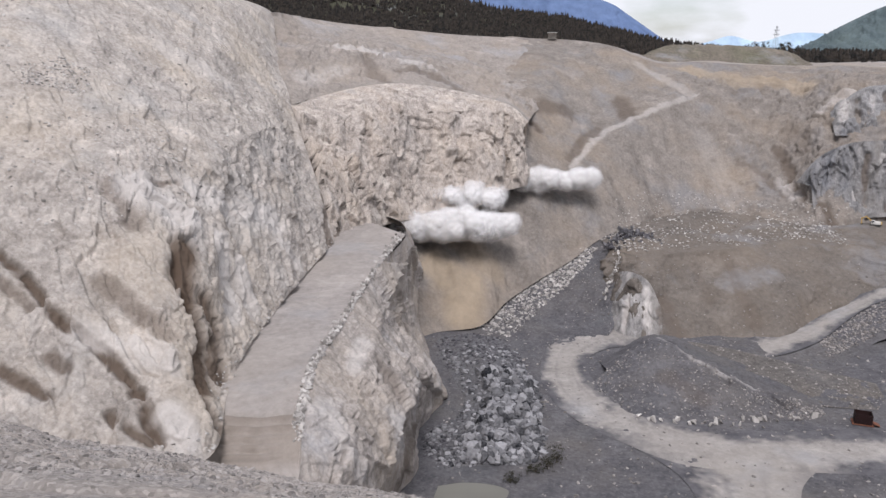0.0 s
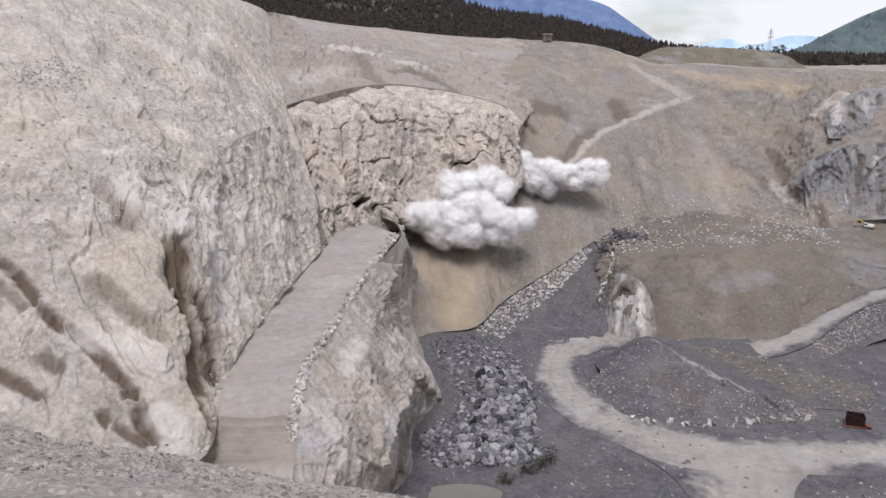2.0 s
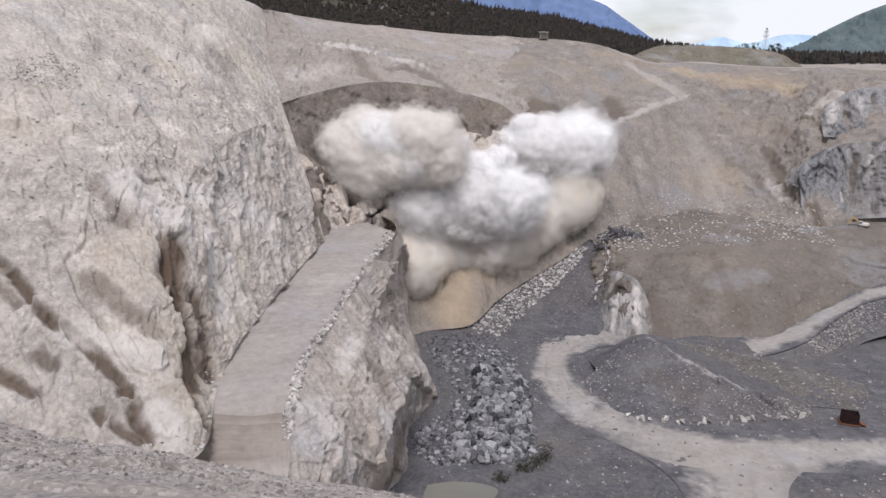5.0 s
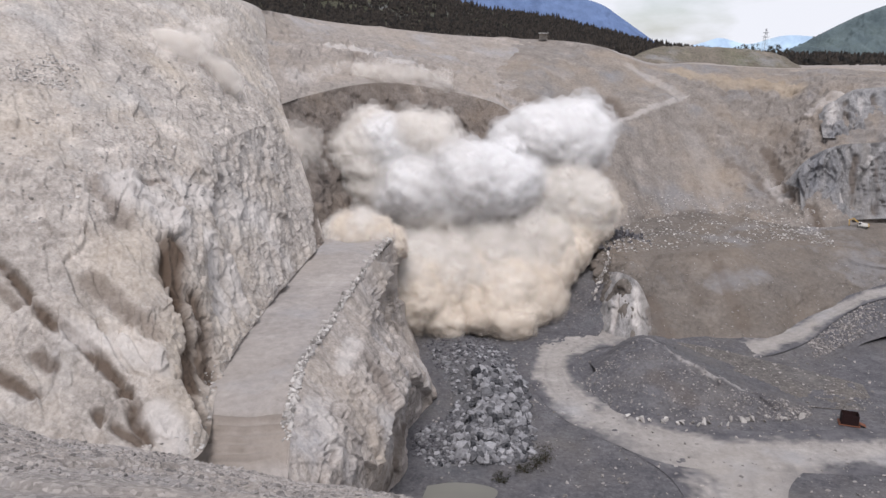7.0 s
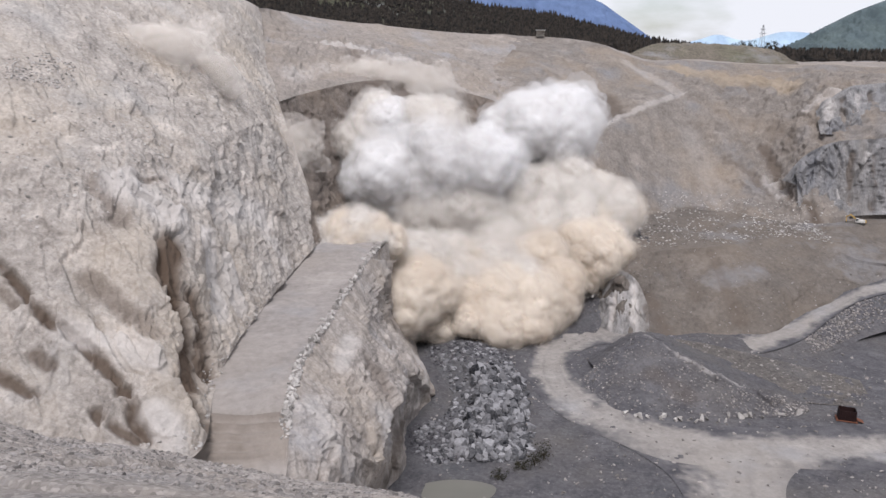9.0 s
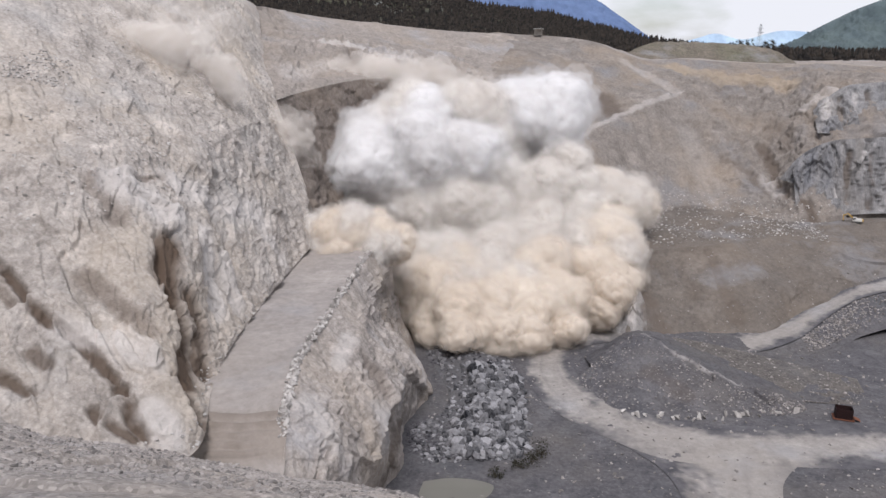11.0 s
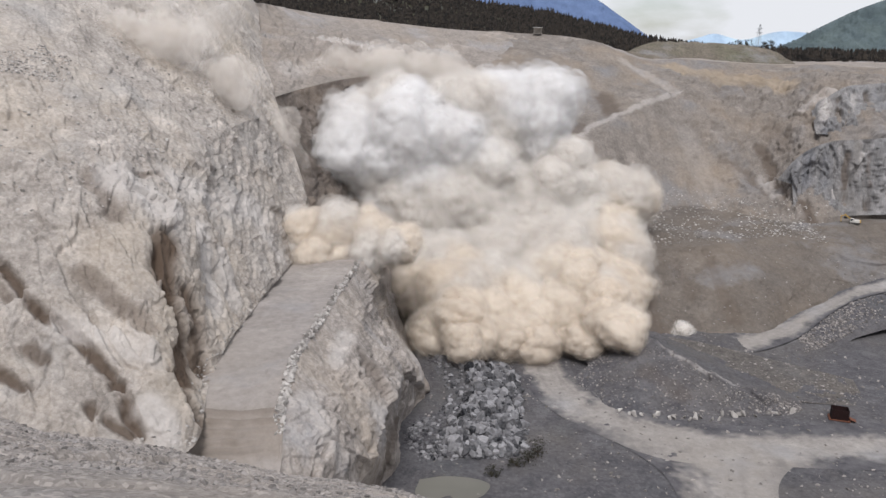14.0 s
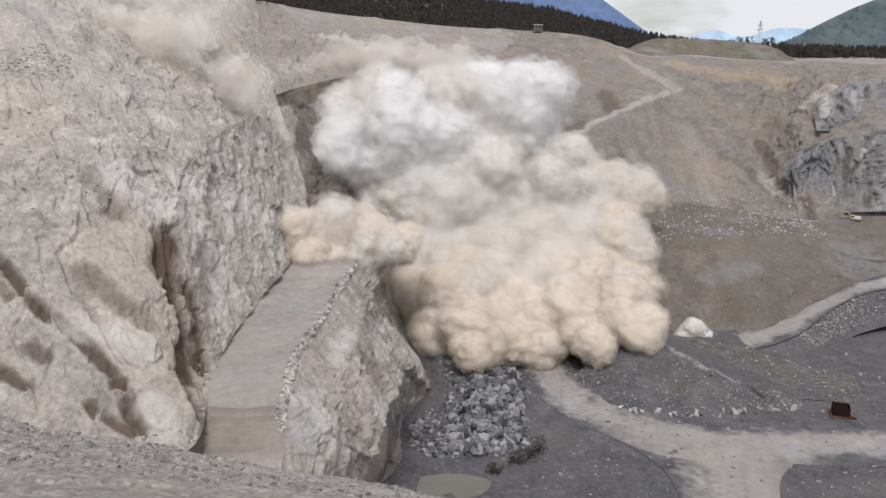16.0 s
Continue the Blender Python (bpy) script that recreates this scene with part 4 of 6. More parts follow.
def stone_paint(name, dark, light):
    m, n, l, b = nodes_of(name, 0.9)
    oi, ge = n.new("ShaderNodeObjectInfo"), n.new("ShaderNodeNewGeometry")
    add = n.new("ShaderNodeMath")
    add.operation = "ADD"
    fr = n.new("ShaderNodeMath")
    fr.operation = "FRACT"
    l.new(oi.outputs["Random"], add.inputs[0])
    l.new(ge.outputs["Random Per Island"], add.inputs[1])
    l.new(add.outputs[0], fr.inputs[0])
    t = n.new("ShaderNodeTexNoise")
    t.inputs["Scale"].default_value, t.inputs["Detail"].default_value = 1.6, 8
    l.new(ge.outputs["Position"], t.inputs["Vector"])
    mul = n.new("ShaderNodeMath")
    mul.operation = "MULTIPLY_ADD"
    l.new(t.outputs["Fac"], mul.inputs[0])
    mul.inputs[1].default_value = 0.9
    l.new(fr.outputs[0], mul.inputs[2])
    r = n.new("ShaderNodeValToRGB")
    r.color_ramp.elements[0].color, r.color_ramp.elements[1].color = (*dark, 1), (*light, 1)
    r.color_ramp.elements[0].position, r.color_ramp.elements[1].position = 0.25, 0.95
    mul2 = n.new("ShaderNodeMath")
    mul2.operation = "MULTIPLY"
    l.new(mul.outputs[0], mul2.inputs[0])
    mul2.inputs[1].default_value = 0.62
    l.new(mul2.outputs[0], r.inputs["Fac"])
    l.new(r.outputs["Color"], b.inputs["Base Color"])
    bp = n.new("ShaderNodeBump")
    bp.inputs["Strength"].default_value, bp.inputs["Distance"].default_value = 0.5, 0.2
    l.new(t.outputs["Fac"], bp.inputs["Height"])
    l.new(bp.outputs["Normal"], b.inputs["Normal"])
    return m


BOULDER = stone_paint("boulder_stone", (0.014, 0.015, 0.019), (0.33, 0.325, 0.34))
PALE_STONE = stone_paint("pale_stone", (0.18, 0.168, 0.158), (0.56, 0.53, 0.51))
GREY_STONE = stone_paint("grey_stone", (0.12, 0.11, 0.105), (0.37, 0.34, 0.325))
BLACK_STONE = stone_paint("dark_stone", (0.035, 0.033, 0.04), (0.17, 0.165, 0.175))
dark_shapes = [stone_mesh("boulder", 10 + i, BOULDER, 16) for i in range(8)]
pale_shapes = [stone_mesh("stone", 30 + i, PALE_STONE, 12) for i in range(6)]
grey_arrays = [as_arrays(stone_mesh("stone", 50 + i, GREY_STONE, 10)) for i in range(8)]


def turned(rng, p, s):
    e = Euler([rng.uniform(0, 6.283) for _ in range(3)])
    return Matrix.LocRotScale(Vector(p), e, Vector((s * rng.uniform(0.85, 1.2), s * rng.uniform(0.85, 1.1), s * rng.uniform(0.75, 1))))


def heap_of(name, shapes, places, sizes, label, category, piece, seed=0):
    """A thing made of loose stones, each a part of its own."""
    rng = random.Random(seed)
    root = tagged(new(name), label, category)
    root.location = Vector(np.mean(places, axis=0))
    for p, s in zip(places, sizes):
        ob = new(piece, rng.choice(shapes))
        ob.parent = root
        ob.matrix_basis = turned(rng, Vector(p) - root.location, s)
    return root


pile_left = [(-7.7, 200.5, -0.5), (-1.3, 184.6, -0.5), (2.5, 167.6, -0.5), (2, 154.6, -0.5), (-5.8, 146.9, -0.5), (-5.6, 138.7, -0.5), (-3.7, 131.3, -0.5)]
pile_mid = [(7.3, 202.3, 0.5), (9.5, 181.8, 3), (11.7, 160.6, 4.2), (11.5, 148.3, 4), (9.9, 141.5, 3), (8.6, 135.4, 2), (8.3, 132.5, 0)]
pile_right = [(18.3, 200.5, -0.5), (21, 184.6, -0.5), (22.5, 167.6, -0.5), (22.2, 154.6, -0.5), (21.6, 145.7, -0.5), (20.7, 138.7, -0.5), (18.1, 132.7, -0.5)]
sheet("pile_bed", [pile_left, pile_mid, pile_right], 120, [40, 40], [0.1, 0.25, 0.1], DARKROCK, "bed of dark crushed rock under the boulders", "rubble bed", 0.3, seed=141)
rng_s = np.random.default_rng(9)
near = spots("pile_bed", 300, (0.25, 0.97), (0.36, 0.98), 11)
heap_of("boulder_pile", dark_shapes, near + [0, 0, 0.35], rng_s.uniform(1.5, 3.1, 300), "heap of large dark grey blasted boulders", "boulder pile", "boulder", 12)
dark_arrays = [as_arrays(m) for m in dark_shapes]
strew("boulder_rubble", dark_arrays, spots("pile_bed", 1100, (0.1, 1.0), (0.1, 1.0), 13) + [0, 0, 0.1], rng_s.uniform(0.5, 1.5, 1100), BOULDER, "dark broken rock between the boulders", "rubble", seed=14)
strew("crushed_rock_heap", dark_arrays, spots("pile_bed", 700, (0.55, 0.98), (0.0, 0.4), 15), rng_s.uniform(0.4, 1.0, 700), BLACK_STONE, "heap of fine dark crushed rock", "rubble", seed=16)
strew("dark_rubble", dark_arrays, spots("pile_bed", 700, (0.0, 0.22), (0.0, 1.0), 17), rng_s.uniform(0.5, 1.3, 700), BLACK_STONE, "band of nearly black rubble at the foot of the ramp", "rubble", seed=18)

berm_at = spots("haul_bench", 280, (0.3, 1.0), (0.90, 1.0), 21, 0.6)
heap_of("stone_berm", pale_shapes, berm_at + [0, 0, 0.15], rng_s.uniform(0.5, 1.25, 280), "berm of pale stones along the bench edge", "stone berm", "stone", 22)
pale_arrays = [as_arrays(m) for m in pale_shapes]
strew("berm_rubble", pale_arrays, spots("haul_bench", 500, (0.25, 1.0), (0.90, 1.0), 23), rng_s.uniform(0.2, 0.6, 500), PALE_STONE, "small pale stones strewn along the berm", "rubble", seed=24)
strew("ramp_rubble", pale_arrays, spots("ramp", 2400, (0.05, 0.8), (0.0, 0.34), 25, 1.6), 0.25 + 1.2 * np.random.default_rng(59).random(2400) ** 2, PALE_STONE, "fringe of pale rubble along the ramp", "rubble", seed=26)
strew("terrace_rubble", grey_arrays, spots("terrace", 1100, (0.0, 0.75), (0.0, 0.9), 27), rng_s.uniform(0.3, 1.1, 1100), PALE_STONE, "grey rubble scattered over the terrace", "rubble", seed=28)
strew("slope_rubble", grey_arrays, spots("far_slope", 500, (0.5, 0.9), (0.0, 0.16), 29), rng_s.uniform(0.3, 1.0, 500), PALE_STONE, "rubble at the foot of the far talus", "rubble", seed=30)
strew("heap_rubble", grey_arrays, spots("spoil_heap", 1800, (0, 1), (0.3, 1.0), 31), 0.15 + 0.6 * rng_s.random(1800) ** 2, GREY_STONE, "grey stones over the spoil heap", "rubble", seed=32)
strew("bank_rubble", grey_arrays, spots("road_bank", 900, (0, 0.6), (0.0, 0.8), 33), rng_s.uniform(0.3, 1.0, 900), GREY_STONE, "grey stones on the bank below the road", "rubble", seed=34)
strew("ledge_stones", grey_arrays, spots("ledge", 5200, (0.08, 0.85), (0.14, 0.62), 35), 0.06 + 0.30 * rng_s.random(5200) ** 3, GREY_STONE, "loose pale stones on the ledge", "stones", seed=36)
strew("wall_foot_stones", grey_arrays, spots("rock_wall_left", 420, (0.3, 1.0), (0.0, 0.05), 37), 0.12 + 0.6 * rng_s.random(420) ** 2, PALE_STONE, "fallen stones at the foot of the rock wall", "stones", seed=38)
strew("hill_stones", grey_arrays, spots("rock_wall_left", 2600, (0.1, 0.95), (0.45, 0.95), 39), 0.15 + 0.7 * rng_s.random(2600) ** 3, PALE_STONE, "small stones lying on the upper hillside", "stones", seed=40)
scree = spots("rock_wall_left", 60000, (0.0, 0.6), (0.3, 0.8), 51)
scree = scree[(np.linalg.norm((scree - [-69.5, 142, 73]) * [0.8, 0.8, 1.3], axis=1) + 2.5 * fbm(scree, 4, 2, 52)) < 5.5][:700]
strew("scree_patch", grey_arrays, scree, 0.15 + 0.55 * np.random.default_rng(53).random(len(scree)) ** 2, PALE_STONE, "patch of whitish scree on the hillside", "stones", seed=54)
strew("apron_rubble", grey_arrays, spots("rubble_apron", 900, seed=55), 0.15 + 0.7 * np.random.default_rng(56).random(900) ** 2, GREY_STONE, "brownish stones over the apron behind the heap", "stones", seed=57)
strew("ramp_stones", grey_arrays, spots("ramp", 900, (0, 1), (0.2, 1.0), 47), 0.12 + 0.6 * rng_s.random(900) ** 3, GREY_STONE, "small stones over the ramp", "stones", seed=48)
strew("slope_stones", grey_arrays, spots("terrace_slope", 700, (0.1, 1), (0.0, 1.0), 49), 0.15 + 0.7 * rng_s.random(700) ** 3, GREY_STONE, "stones lying on the terrace slope", "stones", seed=50)
strew("floor_stones", grey_arrays, [(x, y, 0.0) for x, y in zip(rng_s.uniform(0, 110, 2600), rng_s.uniform(112, 200, 2600))], 0.12 + 0.9 * rng_s.random(2600) ** 3, GREY_STONE, "small stones over the quarry floor", "stones", seed=42)
row_line = [(43.2, 152.3, 0), (49.4, 150.2, 0), (56.3, 149.2, 0), (62.5, 149.7, 0), (69, 150.7, 0), (75.6, 151.8, 0), (81.6, 152.8, 0)]
rng_r = random.Random(4)
for q in curve_points(row_line, 26):
    bo = tagged(new("boulder", rng_r.choice(pale_shapes)), "pale grey boulder edging the haul road", "boulder", "boulders edging the haul road")
    bo.matrix_basis = turned(rng_r, Vector(q) + Vector((rng_r.uniform(-1, 1), rng_r.uniform(-1, 1), 0.35)), rng_r.uniform(1.0, 2.0))
dark_line = [(53.1, 231.7, 17.4), (57.1, 238.2, 18.5), (61.9, 244.6, 18.8), (65.2, 241.6, 18.6), (66.4, 235.7, 18.2)]
dk = []
for q in curve_points(dark_line, 140):
    dk.append(q + rng_s.normal(size=3) * [2.0, 2.6, 0.5] + [0, 0, 0.4])
black_shapes = [stone_mesh("boulder", 70 + i, BLACK_STONE, 14) for i in range(5)]
heap_of("dark_rock_heap", black_shapes, dk, rng_s.uniform(0.8, 1.9, 140), "small heap of nearly black boulders on the terrace corner", "boulder pile", "boulder", 44)
edge_line = [(54.2, 231.3, 17.5), (52.7, 222.6, 14.5), (49.7, 218.2, 10.5), (46.6, 213.2, 6)]
heap_of("ramp_edge_stones", pale_shapes, curve_points(edge_line, 46) + rng_s.normal(size=(46, 3)) * [0.4, 0.4, 0.15] + [0, 0, 0.6], rng_s.uniform(0.6, 1.3, 46), "line of pale stones along the ramp edge", "stone row", "stone", 45)

# ---- made things ----
def paint(name, colour, rough=0.5, metal=0.0, wear=0.35):
    m, n, l, b = nodes_of(name, rough)
    b.inputs["Metallic"].default_value = metal
    t = n.new("ShaderNodeTexNoise")
    t.inputs["Scale"].default_value, t.inputs["Detail"].default_value = 1.5, 7
    r = n.new("ShaderNodeValToRGB")
    r.color_ramp.elements[0].color = (*[c * (1 - wear) for c in colour], 1)
    r.color_ramp.elements[1].color = (*colour, 1)
    r.color_ramp.elements[0].position, r.color_ramp.elements[1].position = 0.35, 0.6
    l.new(t.outputs["Fac"], r.inputs["Fac"])
    l.new(r.outputs["Color"], b.inputs["Base Color"])
    return m


RUST = paint("dark_red_paint", (0.022, 0.009, 0.009), 0.8)
ORANGE = paint("rusty_orange", (0.20, 0.085, 0.055), 0.9)
WHITE_PAINT = paint("dusty_white_paint", (0.62, 0.60, 0.57), 0.6)
YELLOW = paint("dusty_yellow_paint", (0.45, 0.30, 0.10), 0.6)
STEEL = paint("dark_steel", (0.06, 0.058, 0.055), 0.6, 0.3)
GALV = paint("galvanised_steel", (0.30, 0.31, 0.33), 0.5, 0.5)
GLASS_DARK = paint("cab_glass", (0.02, 0.025, 0.03), 0.08)
PLANK = paint("grey_planks", (0.30, 0.27, 0.24), 0.9)


def solid(boxes, bevel=0.03):
    """A bmesh of bevelled boxes: (x, y, z centre, x, y, z size, turn about y in degrees)."""
    bm = bmesh.new()
    for x, y, z, sx, sy, sz, *a in boxes:
        made = bmesh.ops.create_cube(bm, size=1)["verts"]
        bmesh.ops.scale(bm, vec=(sx, sy, sz), verts=made)
        if a:
            bmesh.ops.rotate(bm, cent=(0, 0, 0), matrix=Matrix.Rotation(radians(a[0]), 3, "Y"), verts=made)
        bmesh.ops.translate(bm, vec=(x, y, z), verts=made)
    if bevel:
        bmesh.ops.bevel(bm, geom=bm.edges[:], offset=bevel, segments=1, affect="EDGES")
    return bm


def rod(a, b, r=0.05, sides=6):
    bm = bmesh.new()
    a, b = Vector(a), Vector(b)
    bmesh.ops.create_cone(bm, segments=sides, radius1=r, radius2=r, depth=(b - a).length, cap_ends=True)
    bmesh.ops.transform(bm, matrix=Matrix.Translation((a + b) / 2) @ (b - a).to_track_quat("Z", "Y").to_matrix().to_4x4(), verts=bm.verts)
    return bm


def excavator():
    root = tagged(new("excavator"), "dusty white and yellow tracked excavator on the terrace", "excavator")
    for s in (-1, 1):
        track = part("track", solid([(0, s * 1.05, 0.45, 3.6, 0.6, 0.9)], 0.25), STEEL, root, "dark steel crawler track")
        for x in (-1.3, 0, 1.3):
            part("roller", rod((x, s * 1.34, 0.4), (x, s * 1.40, 0.4), 0.28, 10), STEEL, track)
    part("undercarriage", solid([(0, 0, 0.75, 1.6, 1.6, 0.5)]), STEEL, root)
    part("body", solid([(-0.5, 0.2, 1.65, 3.0, 2.2, 1.1)], 0.12), WHITE_PAINT, root)
    part("counterweight", solid([(-2.1, 0, 1.6, 0.7, 2.5, 1.1)], 0.2), YELLOW, root)
    cab = part("cab", solid([(0.9, 0.75, 1.95, 1.3, 0.95, 1.7)], 0.1), WHITE_PAINT, root)
    part("window", solid([(1.56, 0.75, 2.2, 0.04, 0.75, 0.9)], 0.01), GLASS_DARK, cab)
    part("window", solid([(0.9, 1.235, 2.2, 0.9, 0.04, 0.8)], 0.01), GLASS_DARK, cab)
    boom = part("boom", solid([(2.2, -0.3, 2.9, 3.6, 0.4, 0.5, -38), (4.1, -0.3, 3.5, 2.0, 0.38, 0.45, 28)], 0.06), YELLOW, root)
    part("ram", rod((1.0, -0.3, 1.5), (2.9, -0.3, 3.0), 0.09), GALV, boom)
    arm = part("arm", solid([(4.9, -0.3, 2.0, 0.36, 0.34, 2.7, 6)], 0.05), YELLOW, root)
    part("bucket", solid([(4.7, -0.3, 0.55, 1.0, 1.2, 0.8, 20)], 0.15), STEEL, arm)
    return root


excavator_spot = [(149.1, 258.3, 18.1)]
excavator().matrix_basis = Matrix.Translation(Vector(excavator_spot[0]) + Vector((0, 0, 0.1))) @ pose(0, 0, 0, 0, 0, 155) @ Matrix.Scale(0.85, 4)


def container():
    root = tagged(new("steel_skip"), "dark red open steel box on a rusty orange base", "container")
    part("base", solid([(0, 0, 0.22, 4.2, 2.6, 0.3)], 0.04), ORANGE, root, "rusty orange base frame")
    body = part("body", solid([(0, 1.15, 1.5, 3.4, 0.1, 2.2), (-1.65, 0, 1.5, 0.1, 2.3, 2.2), (1.65, 0, 1.5, 0.1, 2.3, 2.2), (0, 0, 0.42, 3.4, 2.4, 0.1)], 0.02), RUST, root)
    part("front_panel", solid([(0, -1.2, 1.5, 3.4, 0.1, 2.2)], 0.02), RUST, root)
    for x in (-1.2, -0.4, 0.4, 1.2):
        part("rib", solid([(x, -1.29, 1.5, 0.09, 0.08, 2.1)], 0.02), RUST, body)
    part("chute", solid([(2.6, -0.3, 0.5, 1.4, 1.4, 0.12, 18)], 0.03), ORANGE, root, "rusty orange chute plate")
    return root


skip_spot = [(89.9, 149.7, 0)]
container().matrix_basis = Matrix.Translation(Vector(skip_spot[0])) @ pose(0, 0, 0, 0, 0, -20)


def lookout_hut():
    root = tagged(new("hut"), "small pale wooden hut on posts at the rim", "hut")
    for x in (-1.7, 1.7):
        for y in (-1.2, 1.2):
            part("post", rod((x, y, -0.6), (x, y, 2.6), 0.12), PLANK, root)
    part("roof", solid([(0, 0, 2.75, 4.6, 3.4, 0.22)], 0.04), WHITE_PAINT, root, "flat whitish roof")
    part("back_wall", solid([(0, 1.2, 1.3, 3.4, 0.12, 2.5)], 0.02), PLANK, root)
    part("rail", solid([(0, -1.2, 1.0, 3.4, 0.1, 0.14)], 0.02), PLANK, root)
    part("deck", solid([(0, 0, -0.05, 4.2, 3.0, 0.2)], 0.02), PLANK, root)
    return root


hut_spot = [(53.2, 388, 82.2)]
lookout_hut().matrix_basis = Matrix.Translation(Vector(hut_spot[0]) + Vector((0, 0, 0.2)))


def pylon():
    root = tagged(new("power_pylon"), "grey lattice steel power pylon beyond the rim", "pylon")
    top, w = 24.0, 2.2
    legs = [(sx, sy) for sx in (-1, 1) for sy in (-1, 1)]
    for sx, sy in legs:
        part("leg", rod((sx * w, sy * w, 0), (sx * 0.35, sy * 0.35, top), 0.14, 5), GALV, root)
    for k in range(8):
        z0, z1 = k * 3, k * 3 + 3
        r0, r1 = w - (w - 0.35) * z0 / top, w - (w - 0.35) * z1 / top
        for sy in (-1, 1):
            part("brace", rod((-r0, sy * r0, z0), (r1, sy * r1, z1), 0.07, 4), GALV, root)
            part("brace", rod((r0, sy * r0, z0), (-r1, sy * r1, z1), 0.07, 4), GALV, root)
    for z, a in ((17, 4.2), (20.5, 3.4)):
        part("crossarm", solid([(0, 0, z, 2 * a, 0.3, 0.35)], 0.03), GALV, root)
    return root


pylon_spot = [(288.7, 690, 72.2)]
pylon().matrix_basis = Matrix.Translation(Vector(pylon_spot[0])) @ pose(0, 0, 0, 0, 0, 25)

LEAF = foliage("leaf_green", (0.018, 0.018, 0.013), (0.055, 0.05, 0.032))
BARK = paint("bark", (0.08, 0.06, 0.045), 0.95)


def leafy(name, label, category, height, width, leaves, leaf, seed, trunk=0.3):
    root = tagged(new(name), label, category)
    rng = random.Random(seed)
    bm = rod((0, 0, -0.3), (0, 0, height * (trunk + 0.25)), 0.03 * height, 7)
    part("trunk", bm, BARK, root)
    for k in range(5):
        a = k * 1.3 + rng.random()
        part("limb", rod((0, 0, height * trunk), (math.cos(a) * width * 0.3, math.sin(a) * width * 0.3, height * (trunk + rng.uniform(0.15, 0.4))), 0.014 * height, 5), BARK, root)
    clumps = [(rng.gauss(0, 0.26) * width, rng.gauss(0, 0.26) * width, height * rng.uniform(trunk + 0.05, 0.9)) for _ in range(14)]
    bm = bmesh.new()
    for _ in range(leaves):
        c = Vector(rng.choice(clumps)) + Vector((rng.gauss(0, 1), rng.gauss(0, 1), rng.gauss(0, 0.8))) * width * 0.11
        e = Euler([rng.uniform(0, 6.28) for _ in range(3)]).to_matrix()
        s = leaf * rng.uniform(0.6, 1.3)
        bm.faces.new([bm.verts.new(c + e @ Vector(q) * s) for q in ((-0.5, 0, 0), (0, -0.3, 0.08), (0.5, 0, 0), (0, 0.3, 0.08))])
    part("crown", bm, LEAF, root)
    return root


bush_spots = [(19.9, 131.3, 0.1), (22.1, 133.8, 0.1), (17.5, 129.7, 0.1), (12.7, 126.9, 0.1)]
for i, q in enumerate(bush_spots):
    leafy("bush", "low dark green bush on the quarry floor", "bush", (2.6, 3.2, 1.8, 1.2)[i], (4.2, 3.6, 3.0, 2.4)[i], 420, 0.28, 60 + i, 0.15).location = Vector(q)
tree_spots = [(180.4, 470, 75.7), (187, 475, 76), (194.5, 480, 75.3), (202.8, 474, 75.6), (208.3, 478, 75.6), (210.6, 470, 75)]
for i, q in enumerate(tree_spots):
    leafy("tree", "dark broadleaf tree on the rim", "tree", 4.5 + (i * 37 % 5) * 0.6, 4.2, 420, 0.5, 80 + i).location = Vector(q)

WATER = paint("murky_water", (0.16, 0.155, 0.135), 0.3, 0, 0.1)
pool_line = [(-0.9, 125, 0.1), (3.8, 126.1, 0.1), (8.9, 125.4, 0.1), (11.9, 123.2, 0.1), (9.5, 119.1, 0.1), (3.5, 117.9, 0.1), (-1.4, 119.9, 0.1)]
pool = np.array(pool_line, float)
pb = bmesh.new()
ring = curve_points(np.vstack([pool, pool[:1]]), 60)[:-1]
pb.faces.new([pb.verts.new((x, y, 0.3)) for x, y, z in ring])
pm = bpy.data.meshes.new("puddle")
pb.to_mesh(pm)
pb.free()
pm.materials.append(WATER)
structure("puddle", pm, "murky grey-green puddle on the quarry floor", "water")

# ---- the blasted rock, in blocks that fall ----
block_crest = [(-43.3, 222, 62.1), (-38.1, 235, 63.6), (-26.2, 252, 66), (-14.9, 262, 66.5), (-1.7, 268, 64.9), (12.8, 268, 62), (23.2, 264, 58.9), (28.9, 262, 53.9)]
block_brow = [(-38.7, 214, 58.3), (-31.6, 221, 58.2), (-22.5, 231, 59.3), (-11.1, 239, 59.5), (2, 245, 59), (13.7, 248, 59.1), (22.2, 252, 57.2), (26.9, 256, 52.6)]
block_face = [(-33.5, 203, 45.2), (-28, 211, 45.4), (-20.3, 221, 45.5), (-10.9, 231, 44.9), (1.9, 239, 47.3), (13.6, 244, 49.4), (22.1, 249, 48.8), (26.5, 254, 46)]
block_foot = [(-29.2, 190, 28.6), (-24.9, 200, 28), (-19, 211, 28.6), (-10.4, 222, 28.6), (1.9, 229, 26.7), (13.5, 237, 31.1), (21, 243, 33.6), (26.5, 250, 33.8)]
bg, blevel = loft([block_crest, block_brow, block_face, block_foot], 230, [34, 44, 50])
bn = grid_normals(bg).reshape(-1, 3)
bp_ = bg.reshape(-1, 3)
bn = np.where((bn[:, 1] > 0)[:, None], -bn, bn)
bamp = np.repeat(np.interp(blevel, [0, 0.12, 1, 2, 3], [0, 0.3, 0.9, 1.4, 0.9])[:, None], 230, 1).ravel()
bv = bp_ + bn * (rock_relief(bp_, 1.0, (0, 0, 1), 2.2, 201) * bamp)[:, None]
rng_b = np.random.default_rng(77)
seeds = bp_[rng_b.choice(len(bp_), 64, replace=False)]
